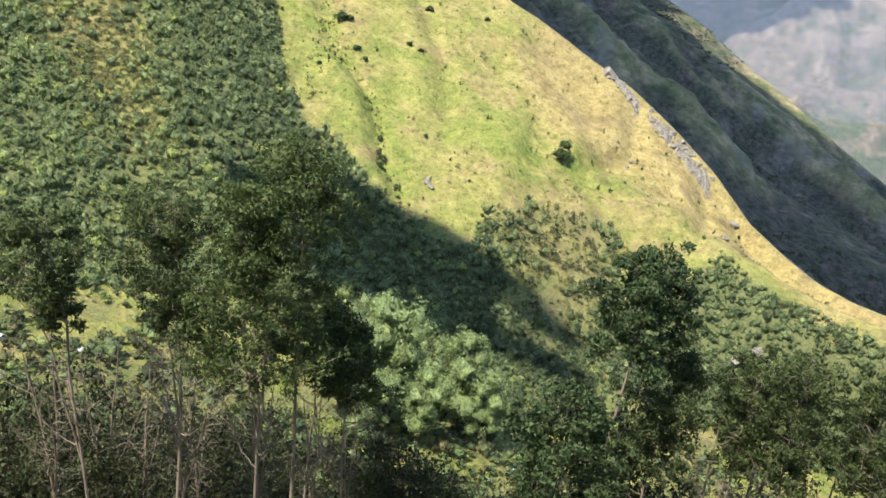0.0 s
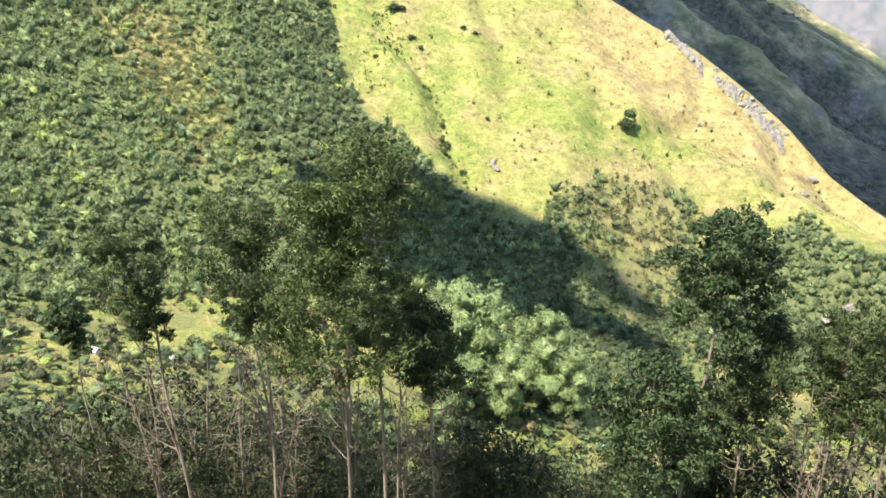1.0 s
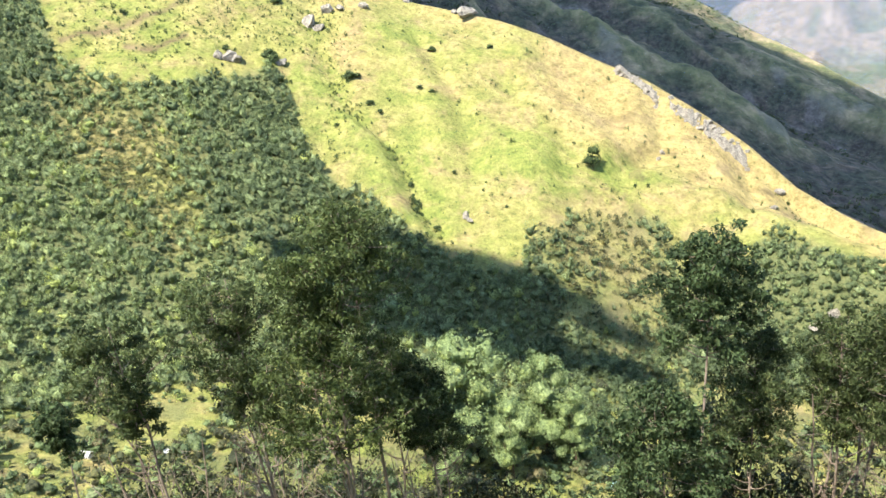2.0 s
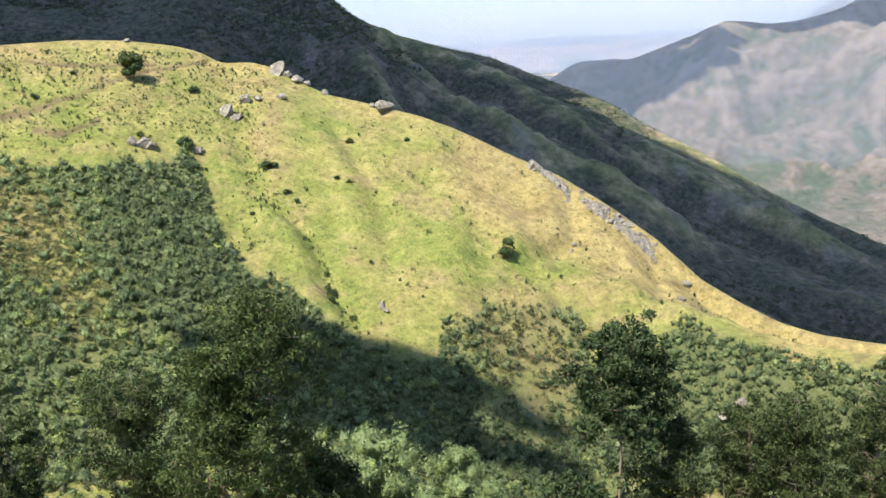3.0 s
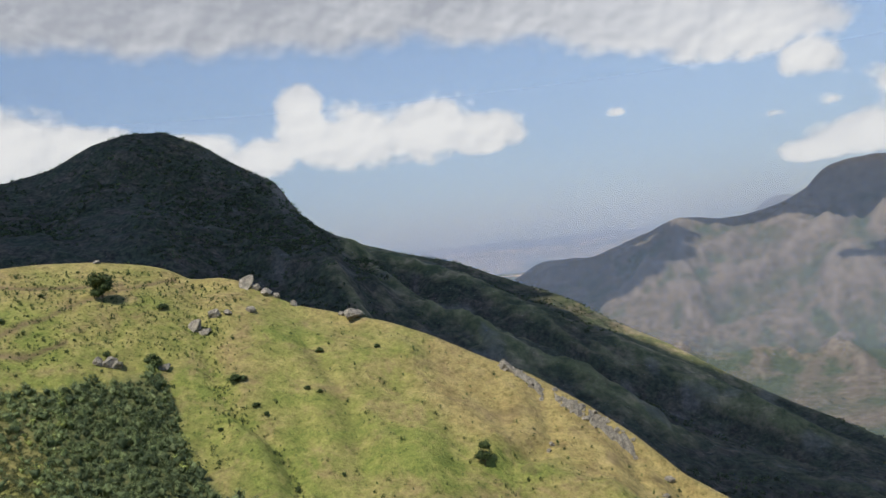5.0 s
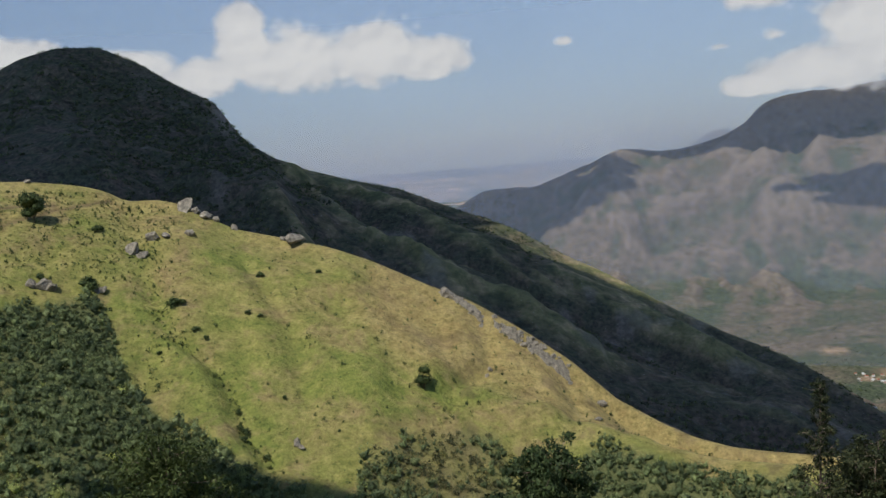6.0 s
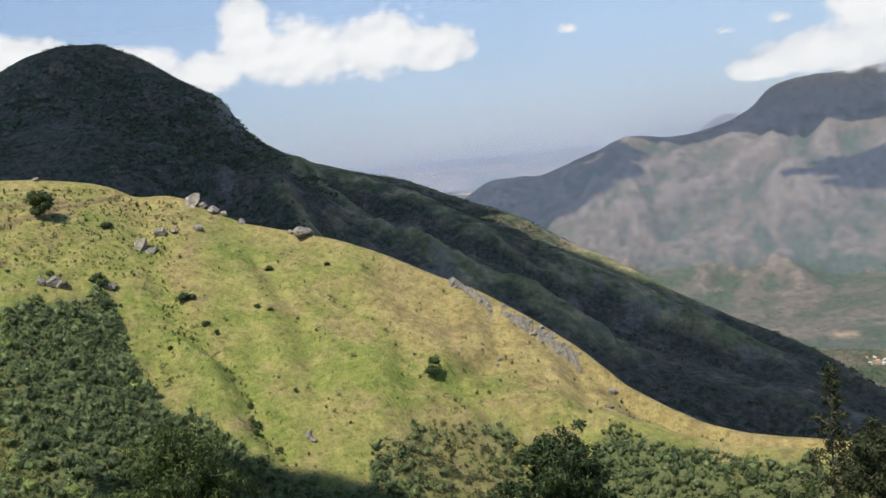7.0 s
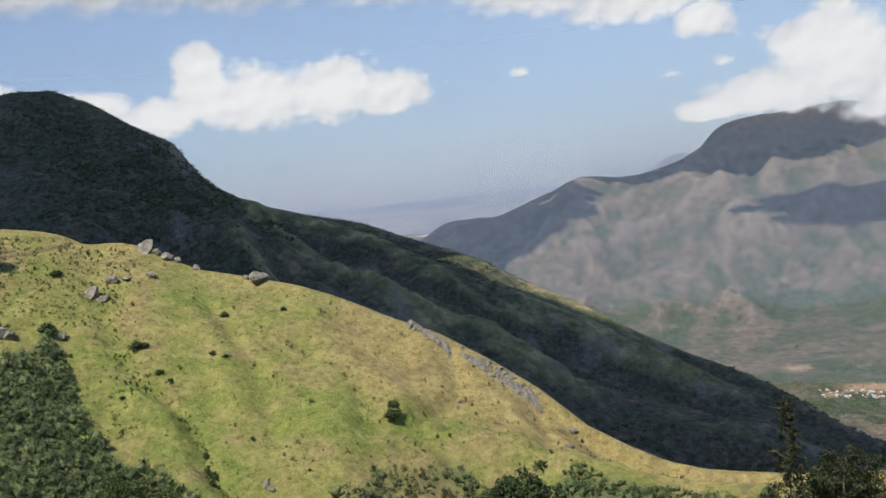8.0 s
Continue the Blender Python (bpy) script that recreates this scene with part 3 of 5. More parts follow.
def xyz(az, r, lift=0.0):
    a = np.radians(az)
    return np.stack([r * np.sin(a), r * np.cos(a), ground(az, r) + lift], -1)

# ---- land ----
WOOD_EDGE = [(-60, 500), (-38, 500), (-35.6, 480), (-35.2, 440), (-34.9, 395), (-34.3, 388), (-30, 378), (-26.4, 381), (-22, 384), (-21.2, 364), (-21, 340),
             (-19.6, 322), (-17.9, 312), (-16.4, 305), (-14.6, 295), (-12.7, 286), (-10, 279), (-6.8, 279), (-6.4, 291), (-5.5, 296),
             (-2, 314), (2.8, 322), (4.2, 312), (6.5, 300), (8.5, 312), (9.7, 321), (12.6, 322), (17, 316), (21.6, 311), (30, 310), (60, 310)]


def wood_edge(az):
    a, r = np.array(WOOD_EDGE, float).T
    return np.interp(az, a, r)


def clearing(az, r):
    """The scrubby opening in the forest, and the dry brushy patch beside the grass."""
    one = np.exp(-(((az + 31.6 + (r - 333) * 0.05) / 3.9) ** 2 + ((r - 335) / 54) ** 2) ** 2)
    two = np.exp(-(((az + 0.3) / 5.2) ** 2 + ((r - 290) / 36) ** 2) ** 2)
    return np.maximum(one, two)


def hollowness(steps):
    """How far the land lies under the mean of its surroundings, in metres."""
    b = LZ.copy()
    for _ in range(steps):
        b[:, 1:-1] = 0.25 * b[:, :-2] + 0.5 * b[:, 1:-1] + 0.25 * b[:, 2:]
        b[1:-1] = 0.25 * b[:-2] + 0.5 * b[1:-1] + 0.25 * b[2:]
    return b - LZ


def build_ground():
    nr, na = LX.shape
    hollow = hollowness(30)
    az, r = np.meshgrid(AZ, RR)
    wob = fbm(LX / 14, LY / 14, 41, 3) * 7
    wood = smooth(wood_edge(az) + wob - r, -4, 6) * smooth(r, RF - 12, RF + 4)
    wood = np.maximum(wood, 0.75 * (1 - smooth(r, 105, 150)) * smooth(r, 8, 25))
    wood = np.maximum(wood, 0.6 * smooth(fbm(LX / 11, LY / 11, 44, 4), -0.25, 0.2) * smooth(r, 90, 140) * (r < RF + 5))
    wood = wood * (1 - np.where(az < -15, 0.75, 0.6) * clearing(az, r + wob))
    inner = r < RC + 150
    dry = 0.27 + 0.25 * smooth(az, -8, 6) + 0.5 * np.exp(-((r - RC) / 26) ** 2) + 0.2 * smooth(az, 3, 16) * smooth(r, 318, 345)
    dry = dry + 0.5 * np.exp(-(((az + 2) / 3.0) ** 2 + ((r - 378) / 22) ** 2)) - 0.35 * np.exp(-(((az + 3.5) / 3.5) ** 2 + ((r - 335) / 18) ** 2)) + 0.25 * clearing(az, r)
    dry = np.where(inner, dry * (0.35 + 0.65 * smooth(r, RF, RF + 60)), smooth(az, -13, -5) * 0.55 * smooth(ribs(LX, LY) + 0.4 * fbm(LX / 70, LY / 70, 83, 3), 0.15, 0.5) - 0.25
                   + 0.75 * np.exp(-((FOLD_FAR["olive_rib"] + 14 * fbm(LX / 40, LY / 40, 84, 3)) / 55) ** 2) + 0.95 * np.exp(-((FOLD_FAR["pale_rib"] + 12 * fbm(LX / 30, LY / 30, 86, 3)) / 34) ** 2)
                   - 0.8 * np.exp(-(FOLD_FAR["wooded_ravine"] / 38) ** 2) + 0.35 * smooth(az, -9, -3) * np.exp(-((r - np.interp(az, [t[0] for t in PEAK], [t[1] for t in PEAK])) / 60) ** 2))
    dry = dry + 0.5 * smooth(az, -5, -3) * smooth(r - np.interp(az, [t[0] for t in SPUR], [t[1] for t in SPUR]), 2, 12) * (1 - smooth(az, 15, 20)) * inner
    # mountain crests coloured paler and hollows darker, painting in relief shading
    dry = np.where(inner, dry, dry + 0.45 * smooth(-hollow, 1.0, 7.0) - 0.5 * smooth(hollow, 0.5, 6.0))
    # bare fields round the village on the valley floor
    fields = sum(np.exp(-((((az - p_a) / w) ** 2 + ((r - p_r) / d) ** 2) ** 2)) for p_a, p_r, w, d in ((29.3, 1570, 1.9, 26), (25.3, 1690, 0.9, 24), (21.5, 1330, 0.9, 26), (27.2, 1530, 0.6, 16)))
    dry = np.where(r > np.interp(az, [t[0] for t in PEAK], [t[1] for t in PEAK]) + 110, np.clip(fields + 0.35 * fbm(LX / 22, LY / 22, 88, 3) * (fields > 0.1), 0, 1), dry)
    run = np.radians(az - np.interp(r, (296, 312, 330, 344, 360, 378, 395), (-12.4, -14.0, -14.4, -15.3, -17.5, -18.3, -18.6))) * r
    dry = np.where(inner, dry - 0.55 * np.exp(-((run + 5) / 9) ** 2) * smooth(r, 290, 305) * (1 - smooth(r, 385, 400)), dry)
    earth = 0.6 * np.exp(-(((az + 0.2) / 1.5) ** 2 + ((r - 272) / 9) ** 2)) + 0.5 * smooth(fbm(LX / 9, LY / 9, 51, 3), 0.32, 0.5) * smooth(az, -6, 2)
    # footpaths worn across the upper grass
    for pts in PATHS:
        pa, pr = np.array(pts, float).T
        mid = np.interp(-az, -pa, pr)
        earth = np.maximum(earth, 0.95 * np.exp(-((r - mid - 2 * fbm(LX / 8, LY / 8, 77, 2)) / 1.9) ** 2) * (az < pa.max()) * (az > pa.min()))
    earth = np.where(inner, earth, 0)
    # bare cliffs by steepness on the far slopes
    dzr = np.abs(np.gradient(LZ, axis=0) / np.maximum(np.gradient(RR)[:, None], 1e-6))
    earth = np.where(inner, earth, 0.7 * smooth(dzr, 1.2, 1.9))
    earth = np.where((~inner) & (r < 1500), 0.9 * np.exp(-(((az + 12.9 + 0.012 * (LZ - 78)) / 0.7) ** 2 + ((LZ - 84) / 36) ** 2)) + 0.4 * smooth(fbm(LX / 40, LY / 40, 81, 3), 0.28, 0.5) * smooth(az, -24, -10), earth)
    # range: green scrub low down; hollows also darkened to paint in relief shading
    wood = np.where(r > 1200, 0.8 * smooth(-LZ + 60 * fbm(LX / 180, LY / 180, 87, 4), 320, 400) + 0.95 * smooth(hollow + 4 * fbm(LX / 60, LY / 60, 85, 4), -1.0, 5.0) - 0.12, wood)
    # stone on the range's crests, paler so that the painted relief reads
    earth = np.where(r > 1800, np.maximum(earth, 0.5 * smooth(-hollow + 7 * fbm(LX / 45, LY / 45, 89, 4), 5.0, 9.0)), earth)
    verts = np.stack([LX, LY, LZ], -1).reshape(-1, 3)
    i, j = np.meshgrid(np.arange(nr - 1), np.arange(na - 1), indexing="ij")
    q = np.stack([i * na + j, (i + 1) * na + j, (i + 1) * na + j + 1, i * na + j + 1], -1).reshape(-1, 4)[:, ::-1]
    rm = (r[:-1, :-1]).ravel()
    rp = np.interp(AZ, [t[0] for t in PEAK], [t[1] for t in PEAK])[None, :-1] + 0 * r[:-1, :-1]
    slot = np.where(rm < (RC[None, :-1] + 9 + 0 * r[:-1, :-1]).ravel(), 0, np.where(rm < rp.ravel() + 130, 1, 2))
    flatland = (r[:-1, :-1] > 2800) & (az[:-1, :-1] < 13) & (LZ[:-1, :-1] < 60)
    rg = np.interp(AZ, [t[0] for t in RANGE], [t[1] for t in RANGE])
    slot = np.where((flatland & (r[:-1, :-1] > rg[None, :-1] + 60)).ravel(), 3, slot)
    me = mesh_np("ground", verts, q, [M_GRASS, M_MOUNTAIN, M_RANGE, M_PLAIN],
                 {"wood": wood.ravel(), "dry": dry.ravel(), "earth": earth.ravel()}, flat=False, mat_index=slot)
    return tagged(new("ground", me), "grassy hill, forested slopes, valley and mountain land", "ground", kind="structure")


build_ground()


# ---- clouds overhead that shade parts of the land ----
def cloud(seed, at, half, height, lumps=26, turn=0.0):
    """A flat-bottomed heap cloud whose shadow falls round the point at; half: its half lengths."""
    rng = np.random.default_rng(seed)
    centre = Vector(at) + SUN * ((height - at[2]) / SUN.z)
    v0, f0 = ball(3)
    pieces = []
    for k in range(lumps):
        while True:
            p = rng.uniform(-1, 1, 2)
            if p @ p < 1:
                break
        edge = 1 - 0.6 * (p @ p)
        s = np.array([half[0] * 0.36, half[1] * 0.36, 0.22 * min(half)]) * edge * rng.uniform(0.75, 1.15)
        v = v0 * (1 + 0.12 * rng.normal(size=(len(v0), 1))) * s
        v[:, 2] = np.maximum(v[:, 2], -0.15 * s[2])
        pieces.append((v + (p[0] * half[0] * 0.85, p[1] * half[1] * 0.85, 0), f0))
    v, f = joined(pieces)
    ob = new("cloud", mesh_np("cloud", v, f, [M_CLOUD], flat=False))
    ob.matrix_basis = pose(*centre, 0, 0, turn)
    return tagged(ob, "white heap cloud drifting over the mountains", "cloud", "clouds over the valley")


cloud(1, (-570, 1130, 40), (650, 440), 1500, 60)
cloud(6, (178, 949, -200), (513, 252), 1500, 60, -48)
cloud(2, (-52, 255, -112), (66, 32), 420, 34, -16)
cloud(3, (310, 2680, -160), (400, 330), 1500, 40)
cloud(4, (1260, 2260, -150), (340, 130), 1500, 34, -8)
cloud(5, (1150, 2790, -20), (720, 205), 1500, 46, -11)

# ---- sky distance: heap clouds far out, as bearing, rise, half width and half height in degrees ----
CLOUDS = [(-7.8, 6.9, 4.4, 2.7), (-3.2, 7.0, 4.2, 2.7), (0.4, 6.4, 3.4, 1.7), (-11.3, 9.2, 1.9, 1.7), (-10.8, 7.2, 2.6, 2.4), (-14.2, 6.1, 3.4, 1.6), (-18.5, 6.9, 4.6, 1.5),
          (-30, 7.3, 6, 3), (-33.5, 9.6, 3, 2.6), (-25.5, 7.5, 3.5, 1.6),
          (-28, 17, 12, 4.9), (-18, 16.2, 12, 4.5), (-7, 15.8, 12, 4.2), (5, 15.0, 12, 4.3), (13, 13.2, 10, 4.4), (18.5, 11.0, 5.5, 3.2), (21.4, 8.4, 2.1, 1.5),
          (25.2, 3.2, 4.4, 1.7), (28.8, 4.7, 5.2, 3.5), (33, 3.4, 5, 4.0), (21.4, 2.6, 2.6, 0.9)]
WISPS = [(9.6, 6.7, 1.5, 0.9), (4.7, 6.7, 0.9, 0.8), (19.3, 5.3, 2.6, 0.8), (22.5, 5.6, 2.6, 1.2)]


def sheet(name, r, a0, a1, low, high, mat, rows=2, bulge=0.0):
    a = np.radians(np.arange(a0, a1 + 0.1, 1.5))
    r = r + bulge * smooth(np.degrees(a), 16, 21)
    z = np.linspace(low, high, rows)
    v = np.stack([np.tile(r * np.sin(a), rows), np.tile(r * np.cos(a), rows), np.repeat(z, len(a))], -1)
    n = len(a)
    i, j = np.meshgrid(np.arange(rows - 1), np.arange(n - 1), indexing="ij")
    f = np.stack([i * n + j, i * n + j + 1, (i + 1) * n + j + 1, (i + 1) * n + j], -1).reshape(-1, 4)
    return new(name, mesh_np(name, v, f, [mat], flat=False))


def cloud_backdrop():
    m = bpy.data.materials.new("far_clouds")
    m.use_nodes = True
    nt = m.node_tree
    nt.nodes.remove(nt.nodes["Principled BSDF"])
    tc = nt.nodes.new("ShaderNodeTexCoord")
    sep = nt.nodes.new("ShaderNodeSeparateXYZ")
    nt.links.new(tc.outputs["Object"], sep.inputs[0])
    az = maths(nt, "MULTIPLY", maths(nt, "ARCTAN2", sep.outputs[0], sep.outputs[1]), 57.2958)
    away = maths(nt, "SQRT", maths(nt, "ADD", maths(nt, "MULTIPLY", sep.outputs[0], sep.outputs[0]), maths(nt, "MULTIPLY", sep.outputs[1], sep.outputs[1])))
    el = maths(nt, "MULTIPLY", maths(nt, "ARCTANGENT", maths(nt, "DIVIDE", sep.outputs[2], away)), 57.2958)
    both = nt.nodes.new("ShaderNodeCombineXYZ")
    nt.links.new(az, both.inputs[0])
    nt.links.new(maths(nt, "MULTIPLY", el, 1.25), both.inputs[1])
    vec = both.outputs[0]
    def puffs(where):
        """Rounded heaps at two sizes, over a finer grain."""
        total = maths(nt, "MULTIPLY", noise_tex(nt, where, 0.40, 9, 0.58, 0.2), 0.6)
        for scale, share in ((0.34, 0.30), (0.85, 0.15)):
            heap = nt.nodes.new("ShaderNodeTexVoronoi")
            heap.feature = "SMOOTH_F1"
            heap.inputs["Scale"].default_value, heap.inputs["Smoothness"].default_value = scale, 0.5
            nt.links.new(where, heap.inputs["Vector"])
            total = maths(nt, "ADD", total, maths(nt, "MULTIPLY", maths(nt, "SUBTRACT", 1.0, maths(nt, "MULTIPLY", heap.outputs["Distance"], 1.25)), share))
        return total

    billow = puffs(vec)
    shifted = nt.nodes.new("ShaderNodeMapping")
    shifted.inputs["Location"].default_value = (0.22, -0.40, 0)
    nt.links.new(vec, shifted.inputs["Vector"])
    billow2 = puffs(shifted.outputs["Vector"])
    best = None
    for u0, v0, a, b, weak in [(*c, 0.0) for c in CLOUDS] + [(*c, 0.62) for c in WISPS]:
        du = maths(nt, "DIVIDE", maths(nt, "SUBTRACT", az, u0), a)
        dv = maths(nt, "DIVIDE", maths(nt, "SUBTRACT", el, v0), b)
        dv = maths(nt, "MAXIMUM", dv, maths(nt, "MULTIPLY", dv, -1.22))
        q = maths(nt, "SQRT", maths(nt, "ADD", maths(nt, "MULTIPLY", du, du), maths(nt, "MULTIPLY", dv, dv)))
        val = maths(nt, "SUBTRACT", 1.0 - weak, q)
        best = val if best is None else maths(nt, "MAXIMUM", best, val)
    wobble = maths(nt, "MULTIPLY", maths(nt, "SUBTRACT", billow, 0.46), 1.35)
    calm = maths(nt, "MAXIMUM", 0.45, maths(nt, "MINIMUM", 1.0, maths(nt, "SUBTRACT", 2.9, maths(nt, "MULTIPLY", el, 0.2))))
    wobble = maths(nt, "MULTIPLY", wobble, calm)
    dens = nt.nodes.new("ShaderNodeMapRange")
    dens.interpolation_type = "SMOOTHSTEP"
    dens.inputs["From Min"].default_value, dens.inputs["From Max"].default_value = -0.04, 0.34
    nt.links.new(maths(nt, "ADD", best, wobble), dens.inputs["Value"])
    relief = maths(nt, "ADD", 0.70, maths(nt, "MULTIPLY", maths(nt, "SUBTRACT", billow, billow2), 1.3))
    thick = maths(nt, "MULTIPLY", maths(nt, "SUBTRACT", el, 9.0), 0.11, clamp=True)
    relief = maths(nt, "ADD", relief, maths(nt, "MULTIPLY", maths(nt, "SUBTRACT", best, 0.35), 0.35))
    relief = maths(nt, "SUBTRACT", relief, thick, clamp=True)
    col = ramp(nt, relief, [(0.0, (0.46, 0.48, 0.53)), (0.42, (0.72, 0.735, 0.77)), (0.85, (0.97, 0.965, 0.95))])
    glow = node(nt, "ShaderNodeEmission", Strength=0.79)
    nt.links.new(col, glow.inputs["Color"])
    clear = nt.nodes.new("ShaderNodeBsdfTransparent")
    mx = nt.nodes.new("ShaderNodeMixShader")
    nt.links.new(maths(nt, "MULTIPLY", dens.outputs[0], 0.96), mx.inputs[0])
    nt.links.new(clear.outputs[0], mx.inputs[1])
    nt.links.new(glow.outputs[0], mx.inputs[2])
    nt.links.new(mx.outputs[0], nt.nodes["Material Output"].inputs["Surface"])
    ob = sheet("backdrop", 3400, -63, 63, -200, 1700, m, bulge=-390.0)
    ob.visible_shadow = False
    tagged(ob, "distant white and grey heap clouds in a blue sky", "sky", kind="structure")


def haze(r, share, fall):
    """Pale blue see-through sheet that paints haze across the valley, thinner with height; lit like all else."""
    m = bpy.data.materials.new("painted_haze")
    m.use_nodes = True
    nt = m.node_tree
    nt.nodes.remove(nt.nodes["Principled BSDF"])
    tc = nt.nodes.new("ShaderNodeTexCoord")
    sep = nt.nodes.new("ShaderNodeSeparateXYZ")
    nt.links.new(tc.outputs["Object"], sep.inputs[0])
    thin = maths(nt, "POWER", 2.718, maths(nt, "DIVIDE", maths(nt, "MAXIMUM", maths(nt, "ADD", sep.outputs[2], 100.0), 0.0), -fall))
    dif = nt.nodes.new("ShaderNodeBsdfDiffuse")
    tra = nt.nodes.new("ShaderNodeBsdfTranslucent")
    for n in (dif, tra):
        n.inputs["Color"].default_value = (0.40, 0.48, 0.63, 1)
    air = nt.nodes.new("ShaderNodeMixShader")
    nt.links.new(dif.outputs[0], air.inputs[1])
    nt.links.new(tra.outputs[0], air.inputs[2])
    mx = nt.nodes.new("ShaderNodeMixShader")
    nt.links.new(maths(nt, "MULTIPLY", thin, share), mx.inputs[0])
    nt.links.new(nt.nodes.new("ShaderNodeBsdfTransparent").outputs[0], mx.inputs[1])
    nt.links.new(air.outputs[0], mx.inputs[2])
    nt.links.new(mx.outputs[0], nt.nodes["Material Output"].inputs["Surface"])
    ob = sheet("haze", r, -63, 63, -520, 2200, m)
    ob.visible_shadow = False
    tagged(ob, "pale blue see-through sheet that paints haze across the valley", "haze", "haze in the valley", kind="structure")


cloud_backdrop()
# painted haze sheets: distance, share of colour, fall-off with height
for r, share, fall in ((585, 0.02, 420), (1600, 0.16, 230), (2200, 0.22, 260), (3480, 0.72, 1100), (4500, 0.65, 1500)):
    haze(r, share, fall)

# ---- forest on the hillside ----
SHAPES = [crown_shape(100 + k, 100, 0.125, 1, (0.74, 0.90), 0.40) for k in range(9)]


def forest():
    rng = np.random.default_rng(5)
    n = 85000
    az = rng.uniform(-52, 26, n)
    r = np.sqrt(rng.uniform(196 ** 2, 490 ** 2, n))
    foot = np.interp(az, AZ, RF)
    p = np.stack([r * np.sin(np.radians(az)), r * np.cos(np.radians(az))], -1)
    wob = fbm(p[:, 0] / 12, p[:, 1] / 12, 43, 3) * 8
    keep = (r < wood_edge(az) + wob) & (r > foot - 10 + wob - 34 * smooth(az, -15, -11) * (1 - smooth(az, 1, 6)))
    keep &= rng.random(n) > 0.955 * clearing(az, r + wob)
    chosen, cell = [], {}
    size = (0.62 + 1.7 * rng.random(n) ** 2.2) * np.where(az > -6.5, rng.uniform(0.55, 0.95, n), np.where(az < -28, 0.9, 1.0))
    for k in np.where(keep)[0]:
        key = (int(p[k, 0] // 7), int(p[k, 1] // 7))
        ok = all((p[k, 0] - p[m, 0]) ** 2 + (p[k, 1] - p[m, 1]) ** 2 > ((0.56 if az[k] < -6.5 else 0.46) * (size[k] + size[m])) ** 2
                 for dx in (-1, 0, 1) for dy in (-1, 0, 1) for m in cell.get((key[0] + dx, key[1] + dy), ()))
        if ok:
            cell.setdefault(key, []).append(k)
            chosen.append(k)
    k = np.array(chosen)
    places = xyz(az[k], r[k], 0.7 * size[k])
    v, f, t, nv = scatter(SHAPES, places, size[k] * 1.3, rng, (1.15, 1.7), np.where(((az[k] > -27.5) & (r[k] > 285)) | (az[k] > -6) | ((az[k] < -35) & (r[k] > 365)), -0.16, 0.12))
    ob = new("forest", mesh_np("forest", v, f, [M_FOREST], {"tint": t}, flat=False, normals=nv))
    return tagged(ob, "dense broadleaf forest covering the lower hillside", "forest", kind="stuff")


forest()

